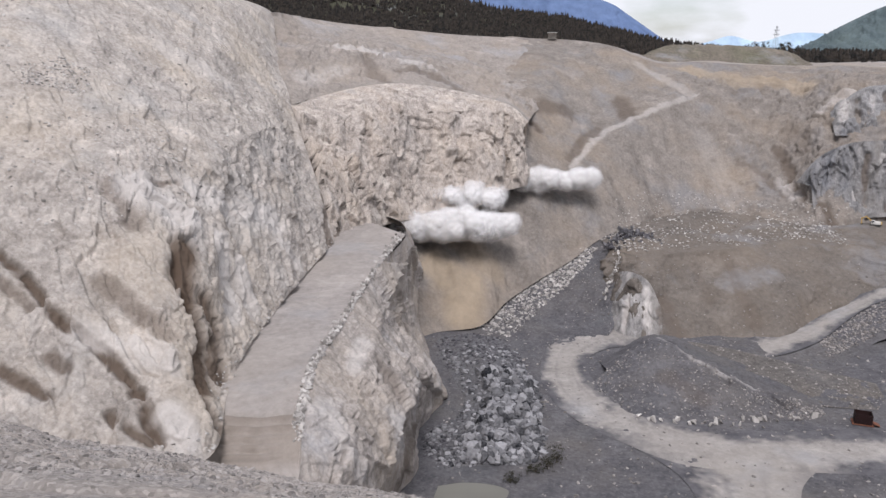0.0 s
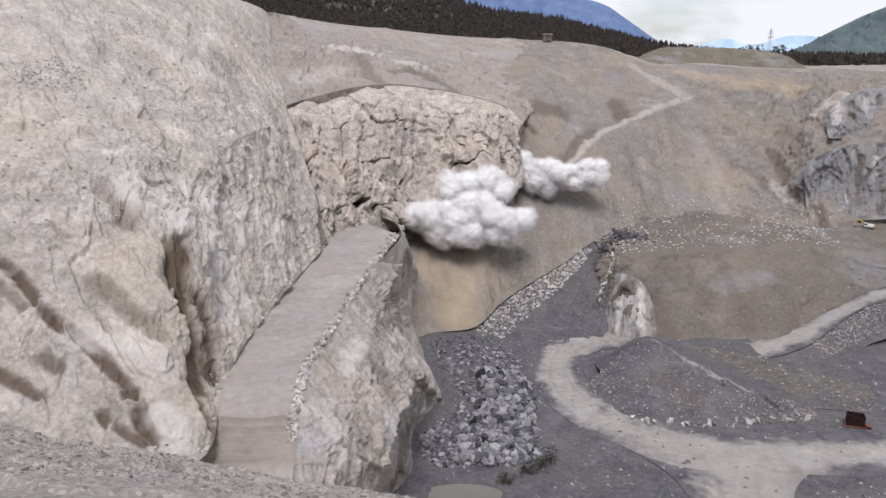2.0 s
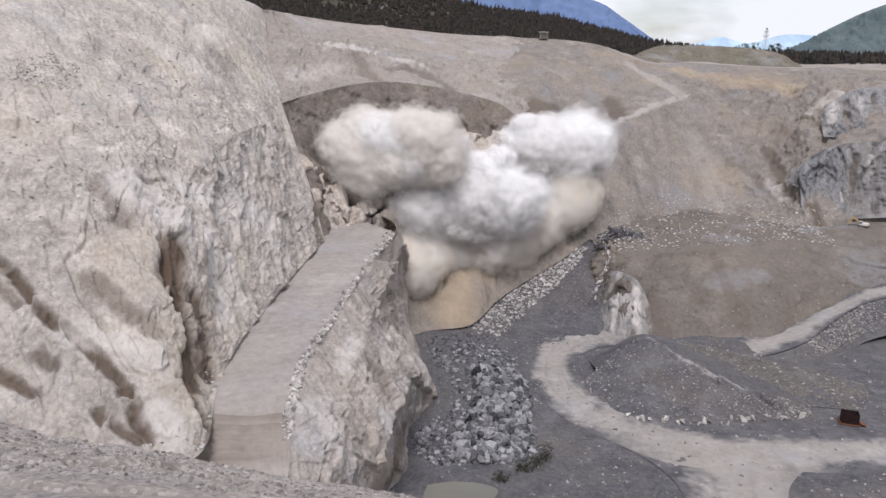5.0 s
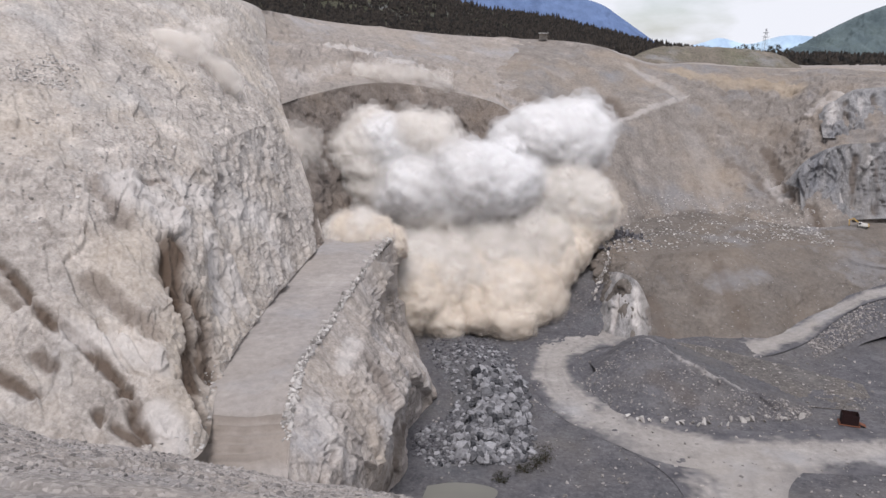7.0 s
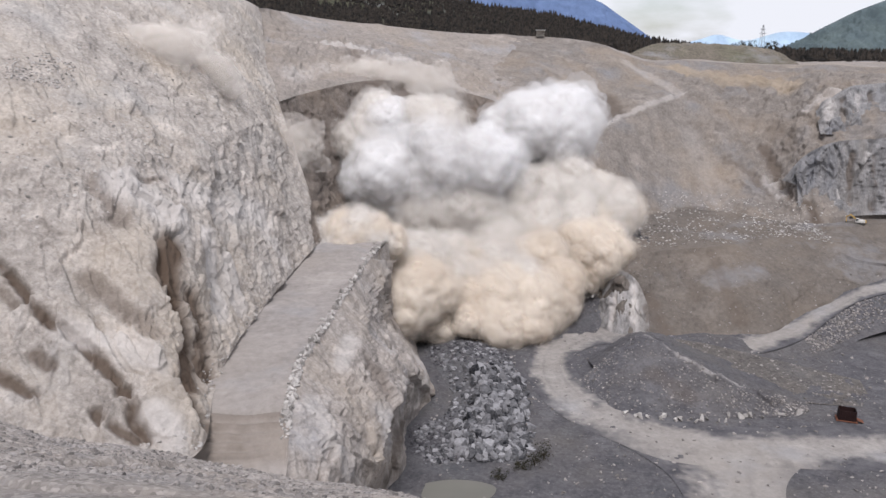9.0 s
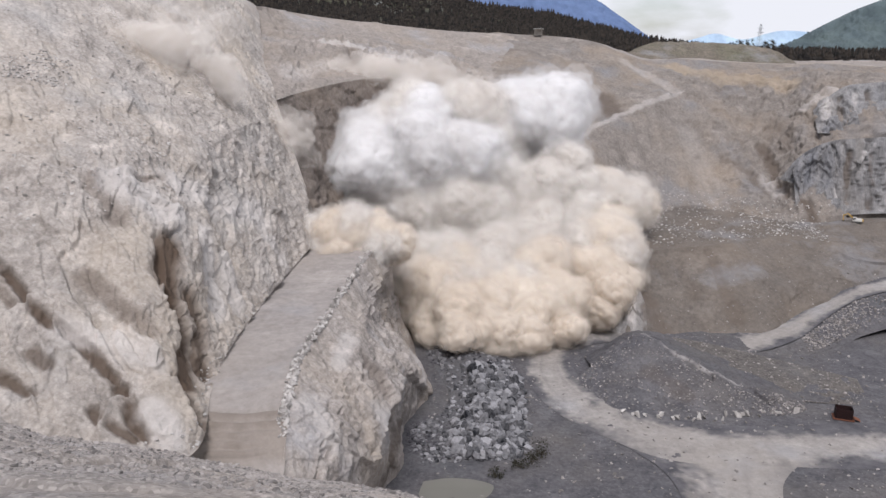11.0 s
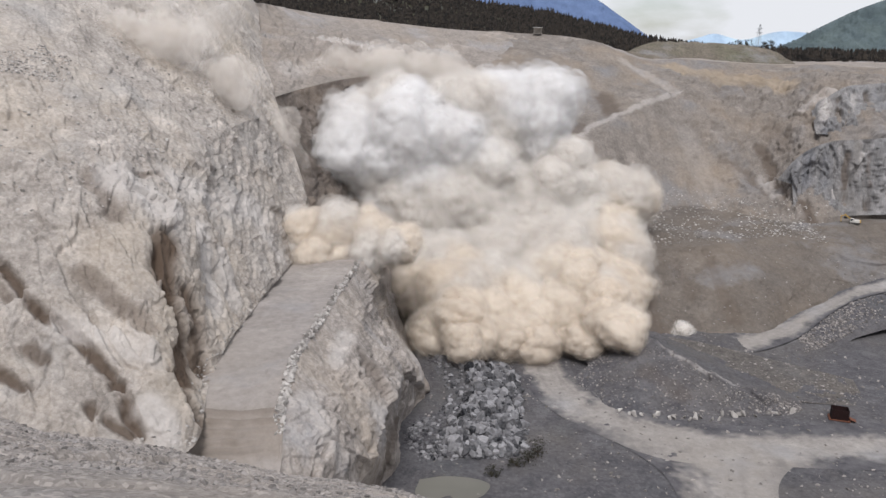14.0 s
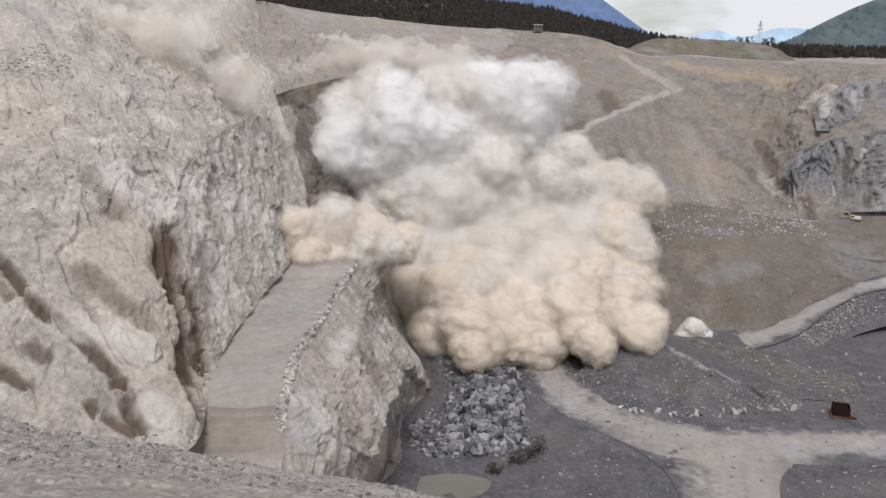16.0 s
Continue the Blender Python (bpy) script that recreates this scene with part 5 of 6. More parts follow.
wob = bp_ + np.stack([fbm(bp_, 6, 3, 301), fbm(bp_, 6, 3, 302), fbm(bp_, 6, 3, 303)], 1) * 4
own = np.argmin(((wob[:, None, :] - seeds[None]) ** 2).sum(2), 1)
bf = grid_faces(*bg.shape[:2])
face_own = own[bf[:, 0]]
BLOCKS = []
blast_root = tagged(new("blasted_rock_mass"), "pale fractured rock bench breaking up and falling in the blast", "rock mass")
BLAST_ROCK = mineral("blasted_rock", (0.20, 0.174, 0.157), (0.58, 0.515, 0.468), (0.52, 0.43, 0.35), 0.6, 0.2, 1.0, (0.3, 0.29, 0.29), (0, 0, 0), 2.0)
for k in range(len(seeds)):
    f = bf[face_own == k]
    if len(f) < 6:
        continue
    idx, inv = np.unique(f, return_inverse=True)
    f = inv.reshape(-1, 4)
    front = bv[idx]
    c = front.mean(0)
    back = front + (bn[idx] * -6.5) * 1.0 + (c - front) * 0.25
    m = len(idx)
    e = np.vstack([f[:, [0, 1]], f[:, [1, 2]], f[:, [2, 3]], f[:, [3, 0]]])
    keys = {(a, b) for a, b in e.tolist()}
    rim = [(a, b) for a, b in keys if (b, a) not in keys]
    sides = [(b, a, a + m, b + m) for a, b in rim]
    allf = np.vstack([f, f[:, ::-1] + m, np.array(sides, int)])
    ob = new("rock_block", mesh_from("rock_block", np.vstack([front, back]) - c, allf, BLAST_ROCK))
    ob.parent = blast_root
    ob.location = c
    BLOCKS.append((ob, c, k))

# ---- smoke and dust ----
def dust(name, thin, colour, low):
    """Dust lit on both sides, as light passes through it; thin: how much of the light one veil stops."""
    m = bpy.data.materials.new(name)
    m.use_nodes = True
    n, l = m.node_tree.nodes, m.node_tree.links
    n.clear()
    t = n.new("ShaderNodeTexNoise")
    t.inputs["Scale"].default_value, t.inputs["Detail"].default_value = 0.055, 4
    g = n.new("ShaderNodeNewGeometry")
    l.new(g.outputs["Position"], t.inputs["Vector"])
    r = n.new("ShaderNodeValToRGB")
    r.color_ramp.elements[0].color, r.color_ramp.elements[1].color = (*low, 1), (*colour, 1)
    r.color_ramp.elements[0].position, r.color_ramp.elements[1].position = 0.32, 0.62
    l.new(t.outputs["Fac"], r.inputs["Fac"])
    d, tl, mx = n.new("ShaderNodeBsdfDiffuse"), n.new("ShaderNodeBsdfTranslucent"), n.new("ShaderNodeMixShader")
    mx.inputs["Fac"].default_value = 0.24
    for s in (d, tl):
        l.new(r.outputs["Color"], s.inputs["Color"])
    l.new(d.outputs["BSDF"], mx.inputs[1])
    l.new(tl.outputs["BSDF"], mx.inputs[2])
    out = n.new("ShaderNodeOutputMaterial")
    end = mx.outputs["Shader"]
    if thin < 1:
        tr, my = n.new("ShaderNodeBsdfTransparent"), n.new("ShaderNodeMixShader")
        my.inputs["Fac"].default_value = thin
        l.new(tr.outputs["BSDF"], my.inputs[1])
        l.new(end, my.inputs[2])
        end = my.outputs["Shader"]
    l.new(end, out.inputs["Surface"])
    return m


def billow(p, size, seed, sharp=7.0):
    """Rounded bulges with soft creases between them, over a jittered lattice."""
    q = p / size
    base = np.floor(q)
    total = np.zeros(len(q))
    for a in (-1, 0, 1):
        for c in (-1, 0, 1):
            for e in (-1, 0, 1):
                i, j, k = base[:, 0] + a, base[:, 1] + c, base[:, 2] + e
                s = np.stack([i + 0.5 + 0.45 * hash3(i, j, k, seed), j + 0.5 + 0.45 * hash3(i, j, k, seed + 1), k + 0.5 + 0.45 * hash3(i, j, k, seed + 2)], 1)
                total += np.exp(-sharp * ((q - s) ** 2).sum(1))
    return 1 + np.log(total + 1e-9) / sharp


def puff_mesh(name, seed, colour, low, shells=(0.68, 0.79, 0.89, 0.99, 1.10, 1.22)):
    """A lump of dust: a dense core in five thin veils, each billowing a little differently."""
    vs, fs, mats, count = [], [], [], 0
    rng = np.random.default_rng(seed)
    o = rng.uniform(-40, 40, 3)
    for i, (s, level) in enumerate(zip(shells, (4, 4, 5, 5, 5, 5))):
        bm = bmesh.new()
        bmesh.ops.create_icosphere(bm, subdivisions=level, radius=1)
        me0 = bpy.data.meshes.new("ball")
        bm.to_mesh(me0)
        bm.free()
        v, f = as_arrays(me0)
        bpy.data.meshes.remove(me0)
        q = v + o
        q = q + 0.12 * np.stack([fbm(q, 0.5, 2, seed + 1), fbm(q, 0.5, 2, seed + 2), fbm(q, 0.5, 2, seed + 3)], 1)
        r = 0.62 + 0.34 * billow(q, 0.95, seed) + 0.20 * billow(q, 0.40, seed + 7, 9.0) + 0.06 * billow(q, 0.19, seed + 9, 9.0) + 0.22 * fbm(v + o, 1.2, 2, seed + 5) + (0.10 + 0.03 * i) * fbm(v + o + i * 0.4, 0.28, 3, seed + 17 + i, 0.6)
        vs.append(v * (r * s)[:, None])
        fs.append(f + count)
        count += len(v)
        mats += [i] * len(f)
    me = mesh_from(name, np.vstack(vs), np.vstack(fs), None)
    for i, thin in enumerate((1.0, 0.5, 0.36, 0.26, 0.17, 0.09)):
        me.materials.append(dust(f"{name}_veil", thin, colour, low))
    me.polygons.foreach_set("material_index", np.array(mats, np.int32))
    return me


WHITE = [puff_mesh("smoke", 500 + i, (0.95, 0.94, 0.94), (0.88, 0.86, 0.85)) for i in range(3)]
BEIGE = [puff_mesh("dust", 520 + i, (0.885, 0.85, 0.81), (0.81, 0.765, 0.72)) for i in range(3)]
TAN = [puff_mesh("tan_dust", 540 + i, (0.90, 0.83, 0.745), (0.82, 0.735, 0.64), (0.76, 0.84, 0.91, 0.98, 1.04, 1.10)) for i in range(3)]
def haze_mesh(name, seed, colour):
    """A thin rag of dust with no core: one ragged veil."""
    bm = bmesh.new()
    bmesh.ops.create_icosphere(bm, subdivisions=5, radius=1)
    me0 = bpy.data.meshes.new("ball")
    bm.to_mesh(me0)
    bm.free()
    v, f = as_arrays(me0)
    bpy.data.meshes.remove(me0)
    o = seed * 3.7
    r = 0.75 + 0.3 * billow(v + o, 0.8, seed) + 0.5 * fbm(v + o, 0.9, 4, seed, 0.6)
    return mesh_from(name, v * r[:, None] * np.array([1.5, 0.8, 0.7]), f, dust(f"{name}_veil", 0.11, colour, colour))


HAZE = [haze_mesh("haze", 560 + i, (0.88, 0.83, 0.78)) for i in range(2)]
TIMES = (0, 1.5, 3, 4, 6.5, 7.5, 9, 11.5, 13.5, 16)
DRIFT_TIMES = (0, 2, 4, 6.5, 9, 11.5, 14, 16)
PUFFS = []


def spread_cloud(root, shapes, n, size, centre, wide, high, deep, seed, flat=False, times=TIMES):
    """Puffs that keep their own place in an ellipsoid whose centre and half sizes change with time."""
    rng = random.Random(seed)
    for _ in range(n):
        while True:
            u = [rng.uniform(-1, 1) for _ in range(3)]
            if sum(x * x for x in u) < 1:
                break
        ob = new("puff", rng.choice(shapes))
        ob.parent = root
        r = rng.uniform(*size)
        ob.scale = (r * 1.35, r, r * 0.9) if flat else (r * rng.uniform(0.9, 1.25), r * rng.uniform(0.9, 1.2), r * rng.uniform(0.8, 1.05))
        spin = [0.15 * rng.uniform(-1, 1), 0.15 * rng.uniform(-1, 1), 1] if flat else [rng.uniform(-1, 1) for _ in range(3)]
        rows = [(t, Vector(c) + Vector((u[0] * w, u[1] * d, u[2] * h))) for t, c, w, h, d in zip(times, centre, wide, high, deep)]
        PUFFS.append((ob, rows, spin, rng.uniform(2, 8) if flat else rng.uniform(8, 30)))


def rolling_finger(root, shapes, n, size, source, inside, front, seed, side=3.2, reach=0.85):
    """Puffs that lie inside the hill until the rock falls, then string out from a source to a front that rolls down and outwards."""
    rng = random.Random(seed)
    a, inner = Vector(source), Vector(inside)
    for k in range(n):
        share = 1 - reach * (k / n) ** 1.1
        ob = new("puff", rng.choice(shapes if k < 7 else (TAN + BEIGE if k < 13 else BEIGE)))
        ob.parent = root
        r = rng.uniform(*size) * (1 if k < 4 else 1.15)
        ob.scale = (r * rng.uniform(0.9, 1.25), r * rng.uniform(0.9, 1.2), r * rng.uniform(0.8, 1.05))
        off = Vector((rng.uniform(-1, 1), rng.uniform(-1, 1), rng.uniform(-0.5, 0.8))) * side * (0.5 if k < 3 else 1)
        rows = [(0, inner), (4.2, inner)] + [(t, a + (Vector(p) - a) * share + off * min(1, (t - 4) / 4)) for t, p in zip(FRONT_TIMES, front)]
        spin = [rng.uniform(-0.3, 0.3) + 1, rng.uniform(-0.5, 0.5), rng.uniform(-0.3, 0.3)]
        PUFFS.append((ob, rows, spin, rng.uniform(15, 45)))


smoke_low = tagged(new("white_smoke_cloud"), "white blast smoke billowing out low over the face", "smoke cloud")
smoke_high = tagged(new("white_smoke_cloud"), "white blast smoke drifting along the top of the face", "smoke cloud")
dust_mid = tagged(new("dust_cloud"), "beige dust rising where the rock fell", "dust cloud")
dust_front = tagged(new("dust_cloud"), "tan dust rolling down over the quarry floor", "dust cloud")
low_small = [(1, 226, 25.9), (7.4, 226, 26.7), (8.2, 225, 28), (9, 224, 29.4), (8, 222, 37.8), (5.6, 227, 38.2), (0.4, 228, 42), (-4.9, 231, 44.1), (-9, 233, 46.5), (-12.5, 235, 45.6)]
spread_cloud(smoke_low, WHITE, 80, (1.8, 3.6), low_small, (19.7, 18.9, 19.6, 19.9, 19.4, 14.9, 16.6, 16.4, 16.6, 17.1), (2.1, 5.0, 8.4, 10.1, 10.0, 7.5, 8.4, 9.8, 10.2, 10.6), (3.0, 3.0, 4.0, 4.0, 5.0, 6.0, 6.0, 7.0, 7.0, 7.0), 1)
low_big = [(3.7, 303, 5.9), (5.4, 303, 6.9), (8.3, 228, 27.3), (9.1, 227, 28.8), (8.1, 225, 37.2), (5.6, 225, 38.5), (0.3, 226, 42.3), (-4.9, 229, 44.4), (-8.9, 231, 46.8), (-12.4, 233, 45.9)]
spread_cloud(smoke_low, WHITE, 46, (4.2, 8.4), low_big, (4.6, 4.6, 19.2, 19.5, 19.0, 19.8, 22.2, 21.9, 22.1, 22.8), (2.3, 2.3, 5.9, 7.6, 7.6, 8.1, 9.3, 11.2, 11.9, 12.3), (2.0, 2.0, 3.0, 4.0, 5.0, 6.0, 6.0, 7.0, 7.0, 7.0), 2)
high_small = [(30.6, 256, 35.2), (34.9, 256, 37.2), (37, 255, 38.5), (37.4, 253, 42), (38, 248, 47.3), (37.7, 252, 48), (35.4, 251, 50.5), (32.3, 250, 52.1), (28.7, 249, 52.1), (23.1, 248, 53.2)]
spread_cloud(smoke_high, WHITE, 70, (1.7, 3.3), high_small, (21.2, 20.4, 19.7, 19.2, 17.3, 12.6, 12.6, 12.1, 13.5, 14.5), (1.6, 4.3, 6.1, 8.5, 9.7, 7.3, 7.5, 9.5, 10.8, 11.4), (3.0, 3.0, 4.0, 4.0, 5.0, 6.0, 6.0, 7.0, 7.0, 7.0), 3)
high_big = [(40.4, 308, 23.5), (42.1, 308, 24.7), (37.5, 258, 38.1), (37.9, 256, 41.6), (38.5, 251, 46.9), (37.4, 250, 48.2), (35.1, 249, 50.7), (32, 248, 52.3), (28.4, 247, 52.3), (22.9, 246, 53.4)]
spread_cloud(smoke_high, WHITE, 40, (4.2, 8.4), high_big, (4.7, 4.7, 18.8, 18.2, 16.3, 16.3, 16.2, 15.6, 17.4, 18.8), (2.4, 2.4, 2.8, 5.3, 6.5, 7.1, 7.4, 10.3, 12.1, 13.0), (2.0, 2.0, 3.0, 4.0, 5.0, 6.0, 6.0, 7.0, 7.0, 7.0), 4)
link = [(5.5, 238, 32.7), (10.4, 238, 35.6), (13.5, 238, 36.6), (13.8, 238, 38.3), (20.9, 238, 41.7), (18.2, 238, 42.9), (13.5, 238, 45.7), (9, 238, 48.4), (5.7, 238, 49), (3.1, 238, 49.2)]
spread_cloud(smoke_high, WHITE, 30, (2, 3.8), link, (13.7, 11.8, 11.3, 11.3, 10.9, 10.9, 11.8, 11.8, 11.8, 12.8), (1.5, 3.3, 4.4, 5.5, 6.9, 7.3, 7.3, 9.1, 10.0, 10.9), (4.0, 4.0, 4.0, 4.0, 4.0, 4.0, 4.0, 4.0, 4.0, 4.0), 8)
bridge = [(-3.1, 295, 14.6), (-1.4, 295, 15.5), (-0.8, 295, 13.5), (-0.3, 295, 13.5), (-4.6, 230, 28.9), (-2.9, 229, 29.1), (-2.2, 228, 30.8), (-1.5, 228, 31.1), (-3.7, 229, 30.3), (-5.4, 230, 29.1)]
spread_cloud(dust_mid, WHITE[:1] + BEIGE, 34, (5, 8.5), bridge, (4.5, 4.5, 4.5, 4.5, 12.3, 15.8, 20.1, 23.6, 25.4, 26.4), (2.3, 2.3, 2.3, 2.3, 3.5, 4.4, 5.6, 7.3, 9.1, 10.2), (2.0, 2.0, 2.0, 2.0, 4.0, 4.0, 5.0, 5.0, 6.0, 6.0), 10)
centre = [(21.6, 300, 15.8), (23.3, 300, 16.9), (24, 300, 14.9), (24.5, 300, 14.8), (20.1, 236, 33.2), (19, 235, 33.3), (18.7, 234, 34.9), (20.4, 234, 35), (20.7, 234, 34), (20.7, 234, 33.3)]
spread_cloud(dust_mid, BEIGE + WHITE[:1], 30, (5, 8.5), centre, (4.6, 4.6, 4.6, 4.6, 9.0, 10.8, 13.4, 15.2, 16.1, 17.0), (2.3, 2.3, 2.3, 2.3, 3.6, 4.5, 5.7, 8.6, 10.4, 11.1), (2.0, 2.0, 2.0, 2.0, 4.0, 4.0, 5.0, 5.0, 6.0, 6.0), 15)
toe_dust = [(75.8, 232, -12.8), (77.3, 232, -11.8), (78.1, 232, -13.4), (78.6, 232, -13.5), (79.5, 232, -12.2), (80.4, 232, -13.5), (80.2, 232, -13.8), (76.8, 222, -10.7), (72.7, 204, -1.9), (74.4, 197, 0.4)]
spread_cloud(dust_front, WHITE + BEIGE, 14, (1.2, 2.6), toe_dust, (1.4, 1.4, 1.4, 1.4, 1.4, 1.4, 1.4, 1.4, 2.2, 3.9), (0.7, 0.7, 0.7, 0.7, 0.7, 0.7, 0.7, 0.7, 1.2, 2.1), (2.0, 2.0, 2.0, 2.0, 2.0, 2.0, 2.0, 2.0, 2.0, 2.0), 16)
scar_dust = [(-21.6, 280, 34.8), (-20.1, 280, 35.6), (-17.1, 213, 49.3), (-14.5, 214, 50.7), (-12.9, 228, 45.6), (-12.5, 230, 45.3), (-9.9, 232, 47.8), (2.8, 240, 54.2), (-0.5, 241, 55), (-6.6, 242, 56)]
spread_cloud(dust_mid, BEIGE + WHITE[:1], 38, (4.5, 7.5), scar_dust, (4.3, 4.3, 13.0, 17.2, 16.6, 16.7, 16.9, 20.2, 24.0, 25.0), (2.1, 2.1, 5.5, 6.2, 10.8, 12.0, 12.8, 8.8, 8.9, 9.6), (2.0, 2.0, 3.0, 4.0, 5.0, 5.0, 6.0, 6.0, 6.0, 6.0), 5)
mid_dust = [(14.7, 295, 10.1), (16.4, 295, 11.1), (17, 295, 9.1), (17.5, 295, 9), (12.8, 228, 21.4), (15.3, 227, 19.9), (16.8, 227, 20.5), (18.4, 227, 19.6), (18, 227, 19.5), (17.1, 227, 17.9)]
spread_cloud(dust_mid, BEIGE, 40, (5.5, 8.5), mid_dust, (4.5, 4.5, 4.5, 4.5, 21.8, 25.2, 26.1, 26.9, 28.7, 29.6), (2.3, 2.3, 2.3, 2.3, 8.4, 9.6, 12.2, 13.9, 15.3, 16.0), (3.0, 3.0, 3.0, 3.0, 4.0, 4.0, 5.0, 5.0, 5.0, 5.0), 6)
right_dust = [(47.8, 310, 18.5), (49.5, 310, 19.7), (50.2, 310, 17.7), (50.7, 310, 17.6), (35.7, 240, 31.6), (39.1, 239, 32.6), (39.5, 237, 32.6), (39.6, 234, 35), (40.5, 232, 34.5), (39.4, 230, 34.2)]
spread_cloud(dust_mid, BEIGE, 18, (4.5, 7), right_dust, (3.6, 3.6, 3.6, 3.6, 8.3, 8.2, 9.1, 8.1, 7.1, 7.0), (2.4, 2.4, 2.4, 2.4, 4.6, 6.4, 8.2, 11.6, 13.3, 14.1), (3.0, 3.0, 3.0, 3.0, 3.0, 3.0, 3.0, 3.0, 3.0, 3.0), 7)
bench_dust = [(-28.5, 260, 10), (-26.9, 260, 10.7), (-26.4, 260, 8.9), (-26, 260, 8.8), (-18, 196, 29.2), (-17.8, 193, 29.3), (-17.7, 190, 29.8), (-17.3, 180, 31.6), (-19.1, 175, 32.6), (-20.1, 172, 32.9)]
spread_cloud(dust_front, TAN + BEIGE[:1], 34, (3.2, 5.6), bench_dust, (4.0, 4.0, 4.0, 4.0, 6.0, 6.7, 7.3, 11.0, 14.5, 15.5), (2.0, 2.0, 2.0, 2.0, 3.0, 3.3, 3.6, 4.7, 4.8, 5.3), (2.0, 2.0, 2.0, 2.0, 3.0, 4.0, 5.0, 8.0, 9.0, 9.0), 9)

dust_rim = tagged(new("dust_haze"), "thin pale dust drifting along the upper edge of the scar", "dust haze")
rim_path = [(-22.7, 300, 53.7), (-20.8, 300, 53.9), (-20.2, 300, 52.4), (-15.4, 275, 59.9), (-14.1, 268, 62.9), (-13.2, 266, 64.8), (-10.9, 264, 67.5), (-9, 262, 69)]
spread_cloud(dust_rim, HAZE, 34, (4, 7), rim_path, (22, 22, 22, 22, 24, 26, 26, 27), (2, 2, 2, 3, 3, 4, 4, 4), (3, 3, 3, 3, 3, 3, 3, 3), 11, times=DRIFT_TIMES)
side_path = [(-59.9, 235, 41.7), (-58.2, 235, 41.8), (-57.7, 235, 40.5), (-41.6, 212, 50), (-38.6, 208, 51.9), (-40.5, 206, 53.6), (-42.5, 203, 53.5), (-43.7, 201, 52.5)]
spread_cloud(dust_rim, HAZE, 12, (3, 5), side_path, (4, 4, 4, 6, 7, 7, 7, 8), (3, 3, 3, 7, 8, 8, 8, 9), (2, 2, 2, 2, 2, 2, 2, 2), 12, times=DRIFT_TIMES)
hill_path = [(-81, 205, 77.3), (-78.7, 203, 78.5), (-77.8, 202, 78), (-74.2, 199, 81), (-72.6, 197, 80.9), (-69.8, 195, 81), (-69.2, 194, 81.6), (-68.8, 193, 82)]
spread_cloud(dust_rim, HAZE, 16, (4, 7), hill_path, (30, 30, 30, 30, 30, 30, 30, 30), (4, 4, 4, 4, 4, 4, 4, 4), (4, 4, 4, 4, 4, 4, 4, 4), 13, times=DRIFT_TIMES)
stream = [(-74.2, 215, 77.2), (-73.1, 215, 77.5), (-72.7, 215, 76), (-72.3, 215, 75.9), (-63, 186, 77.7), (-60.2, 180, 77.2), (-59.9, 177, 77.6), (-59.9, 175, 77.5), (-60.6, 174, 78.1), (-61.3, 173, 78.3)]
spread_cloud(dust_rim, HAZE, 34, (2.5, 5), stream, (9.9, 9.9, 9.9, 9.9, 8.5, 9.6, 10.8, 12.7, 14.7, 15.9), (3.3, 3.3, 3.3, 3.3, 2.6, 2.8, 3.0, 3.5, 4.0, 4.2), (3.0, 3.0, 3.0, 3.0, 3.0, 3.0, 3.0, 3.0, 3.0, 3.0), 17)
spill = [(-64.1, 220, 68), (-62.9, 220, 68.4), (-62.5, 220, 66.8), (-62.1, 220, 66.8), (-54.4, 192, 70.5), (-52.5, 188, 70.1), (-51.2, 184, 70), (-49.2, 181, 68.8), (-47.6, 180, 67.7), (-46, 179, 66.8)]
spread_cloud(dust_rim, HAZE, 26, (2.2, 4.2), spill, (3.4, 3.4, 3.4, 3.4, 4.4, 4.9, 5.6, 6.1, 6.9, 7.5), (1.7, 1.7, 1.7, 1.7, 3.2, 4.0, 4.8, 5.5, 6.1, 6.3), (3.0, 3.0, 3.0, 3.0, 3.0, 3.0, 3.0, 3.0, 3.0, 3.0), 18)
brow = [(-15.2, 330, 67.6), (-13.6, 330, 68.6), (-13, 330, 66.4), (-12.5, 330, 66.3), (-15.1, 272, 67.8), (-14, 270, 67.3), (-12.2, 268, 67.6), (-7.4, 266, 68.1), (-5.4, 265, 68.9), (-7.2, 264, 69.5)]
spread_cloud(dust_rim, HAZE, 30, (2.4, 4.6), brow, (7.6, 7.6, 7.6, 7.6, 20.8, 21.7, 22.6, 23.4, 24.4, 25.3), (2.5, 2.5, 2.5, 2.5, 2.9, 3.1, 3.5, 4.1, 4.9, 5.3), (4.0, 4.0, 4.0, 4.0, 4.0, 4.0, 4.0, 4.0, 4.0, 4.0), 19)

FRONT_TIMES = (5.2, 6.5, 7.5, 9, 11.5, 13.5, 16)
front_c = [(-7.1, 207.3, 16.7), (-5.6, 203.4, 8.1), (-5.6, 201.9, 7), (-7, 187.8, 11.3), (-6.2, 202.2, 7.5), (-5.7, 202.2, 7.3), (-6, 195.3, 7.9)]
front_d = [(0.5, 215.2, 16.8), (3.1, 204.2, 5.3), (3.6, 198.6, 5.4), (0.9, 195.9, 5.2), (2.1, 189.2, 5.2), (1.9, 185.2, 5), (2.1, 182.1, 4.9)]
front_e = [(8, 216.8, 17.4), (12.1, 202.3, 5), (12.5, 197.5, 4.9), (10.8, 191.8, 5.7), (8.4, 175.8, 6.8), (9.8, 171.9, 6.9), (11.7, 164, 6.9)]
front_f = [(16.5, 220.3, 18), (20.3, 204.7, 5.4), (21.8, 199.2, 4.7), (19.9, 194.1, 4.3), (17.8, 185.1, 4.6), (18.8, 182.6, 4.1), (20.3, 178.5, 3.8)]
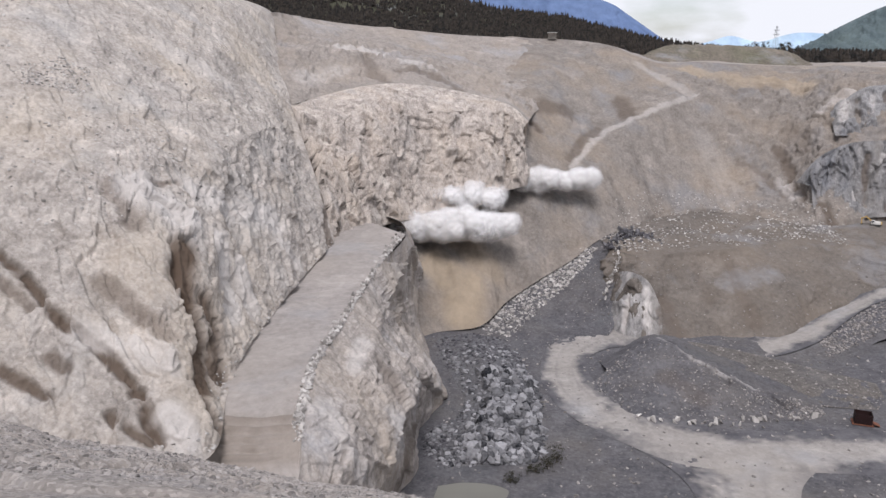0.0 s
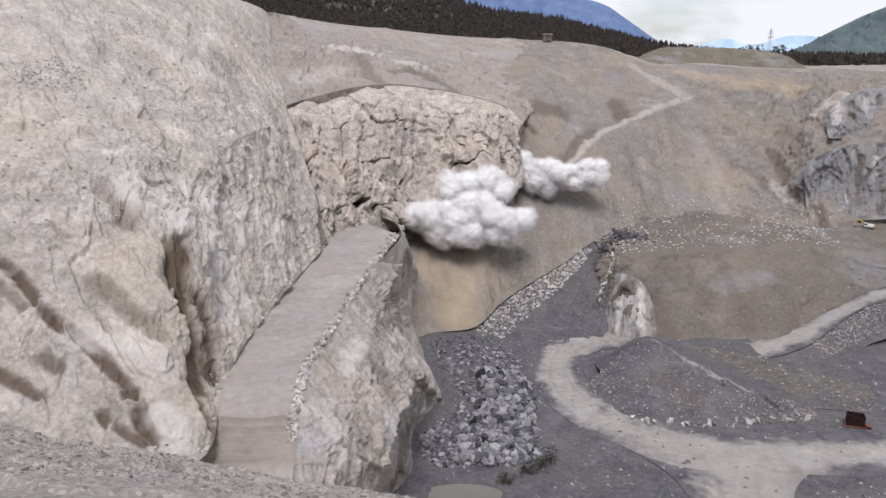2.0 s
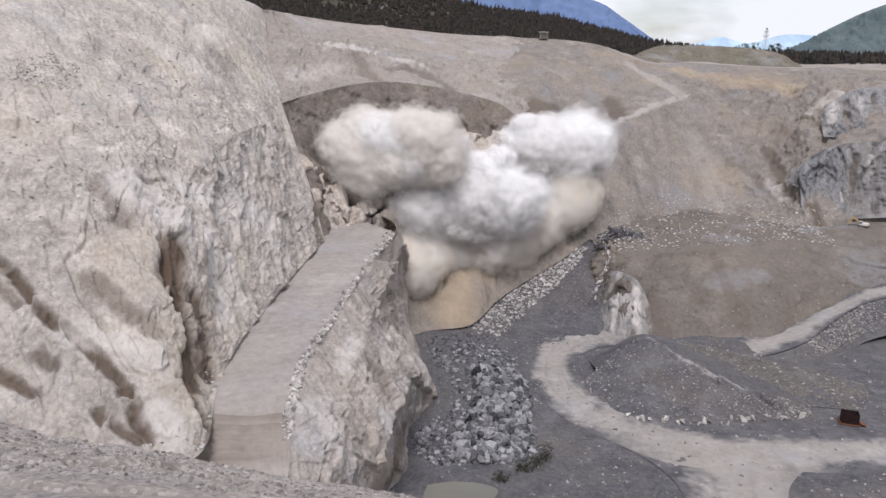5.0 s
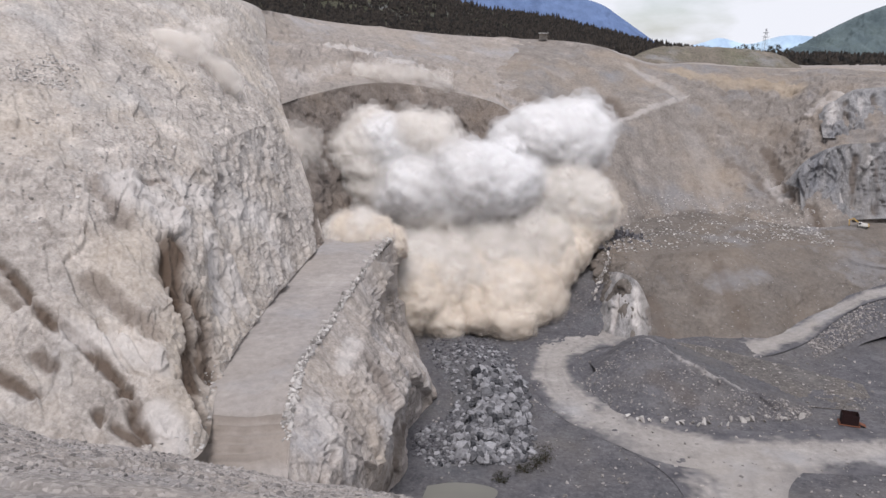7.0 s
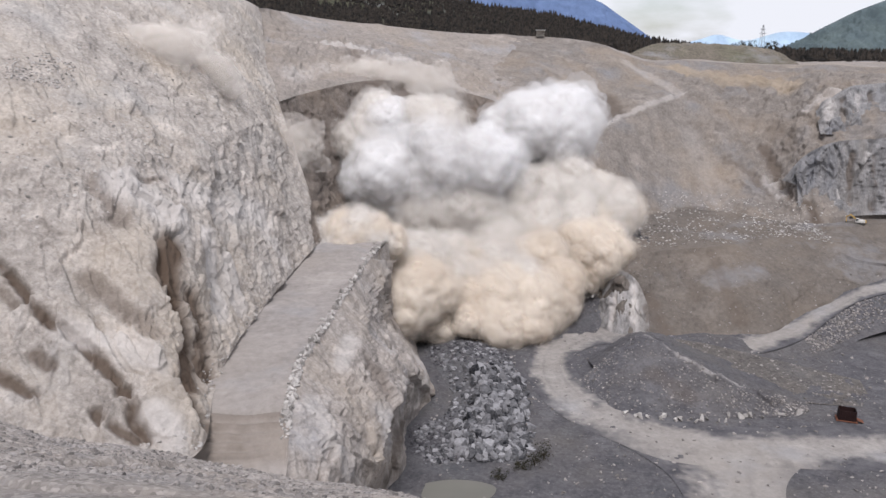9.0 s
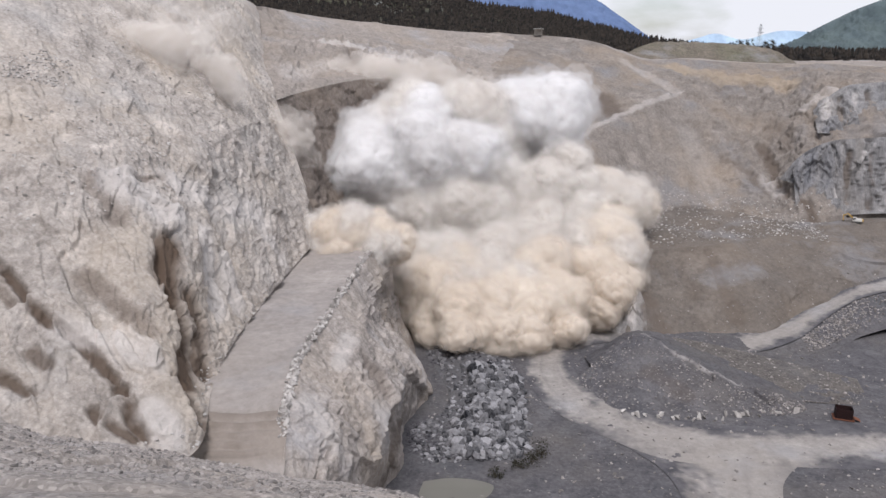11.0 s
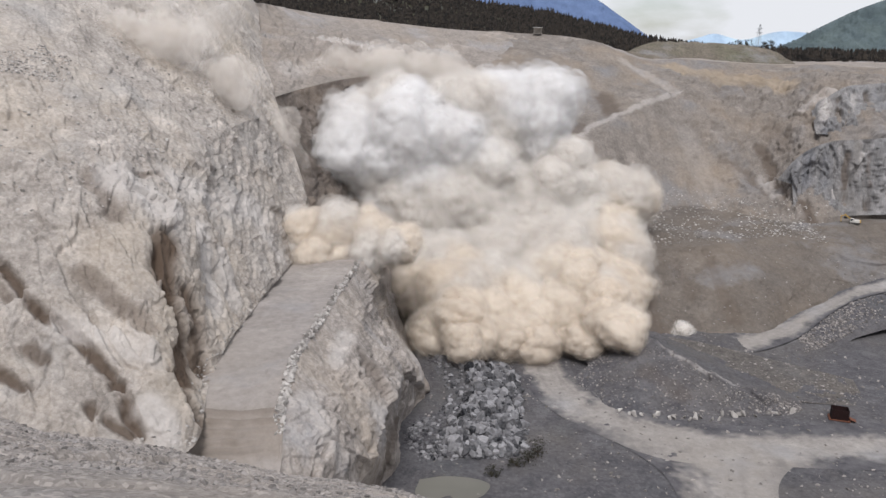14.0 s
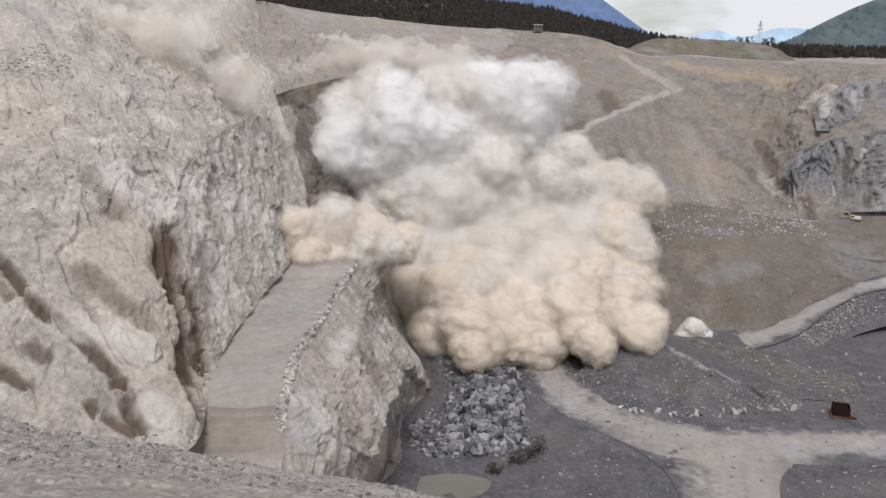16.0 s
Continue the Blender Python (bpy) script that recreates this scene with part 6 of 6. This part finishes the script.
front_g = [(23.8, 226.4, 19.3), (27.7, 215.7, 7.7), (28.5, 202.5, 5), (27.6, 195.9, 4.4), (27.2, 186.3, 4.1), (29.2, 182.5, 4), (29.7, 177.5, 3.9)]
front_h = [(31.5, 233.1, 21.9), (35.9, 228.8, 14.2), (36.3, 214.3, 7.7), (36.6, 205.7, 5.2), (37.4, 188.2, 3.9), (40.4, 183.1, 4.2), (40.9, 173.5, 6.4)]
front_i = [(37, 237.4, 24.9), (40.6, 233.8, 19.7), (43.6, 221.9, 12.9), (45, 216.8, 10.6), (47.4, 194.8, 4.1), (47.5, 176.2, 8.7), (52.2, 174.8, 9)]
front_j = [(41.5, 239.9, 27.7), (44.3, 234.9, 24.3), (48.2, 232.5, 18.9), (50.8, 215.3, 17.3), (52.5, 201.9, 8.7), (55.2, 200.9, 8.3), (59.2, 203.1, 6)]
front_k = [(44.3, 242.2, 30.5), (46.4, 235.8, 28.5), (50.8, 234.8, 24.1), (56.3, 230.4, 21.9), (59.1, 214.4, 16.7), (61.4, 215.9, 16.5), (63.1, 216.7, 16.3)]
front_l = [(44.4, 243.7, 33.5), (46.3, 236, 32.9), (51.4, 235.1, 27.9), (58.1, 234.4, 27.4), (64.2, 233.9, 29.5), (64.5, 233.9, 31.1), (65.9, 233.8, 30.4)]
for i, (front, source, inside) in enumerate(((front_c, (-7.7, 209, 20.4), (-12.9, 300, -6.5)),
                                            (front_d, (-0.6, 220, 21.7), (-2.6, 300, -0.5)),
                                            (front_e, (6.2, 223, 22.7), (6.5, 300, 1.9)),
                                            (front_f, (14.9, 227, 23.4), (17.9, 300, 4.3)),
                                            (front_g, (22.1, 231, 24.3), (26.9, 300, 6.7)),
                                            (front_h, (29.6, 235, 25.2), (36, 300, 9.1)),
                                            (front_i, (35.4, 239, 27.1), (42.6, 300, 12.6)),
                                            (front_j, (40.3, 242, 29.2), (48.1, 300, 16.1)),
                                            (front_k, (43.4, 245, 31.4), (51.4, 300, 19.6)),
                                            (front_l, (43.6, 247, 33.8), (51.2, 300, 23)))):
    rolling_finger(dust_front, TAN if i < 8 else TAN[:1] + BEIGE, 18, (3.6, 7.0), source, inside, front, 40 + i)


def motions():
    rng = random.Random(8)
    for ob, c, k in BLOCKS:
        # the brow and the middle let go first; all slide out and down into the dust
        start = 0.6 + 0.9 * rng.random() + max(0, (c[0] + 5) / 30) * 0.9
        turn = Vector((rng.uniform(-0.5, 1.2), rng.uniform(-0.6, 0.6), rng.uniform(-0.5, 0.5)))
        rows = []
        for t in (0, 0.8, 1.5, 2, 2.5, 3, 3.5, 4, 4.6, 5.3, 6.2, 7.5, 16):
            s = max(0.0, t - start)
            fall = min(1.1 * s ** 1.9, max(3.0, c[2] - 12 - (c[0] + 10) * 0.2))
            out = min(0.75 * s ** 1.6, 14)
            a = min(s * 0.16, 0.9)
            q = Euler((turn.x * a, turn.y * a, turn.z * a))
            rows.append((t, Matrix.LocRotScale(Vector(c) + Vector((0.45 * out, -0.8 * out, -fall)), q, None)))
        walk(ob, rows)
    for ob, rows, spin, rate in PUFFS:
        axis = Vector(spin).normalized()
        keys = []
        for t, p in rows:
            keys.append((t, Matrix.LocRotScale(p, Matrix.Rotation(radians(rate * t / 3), 3, axis).to_quaternion(), None)))
        walk(ob, keys)


motions()
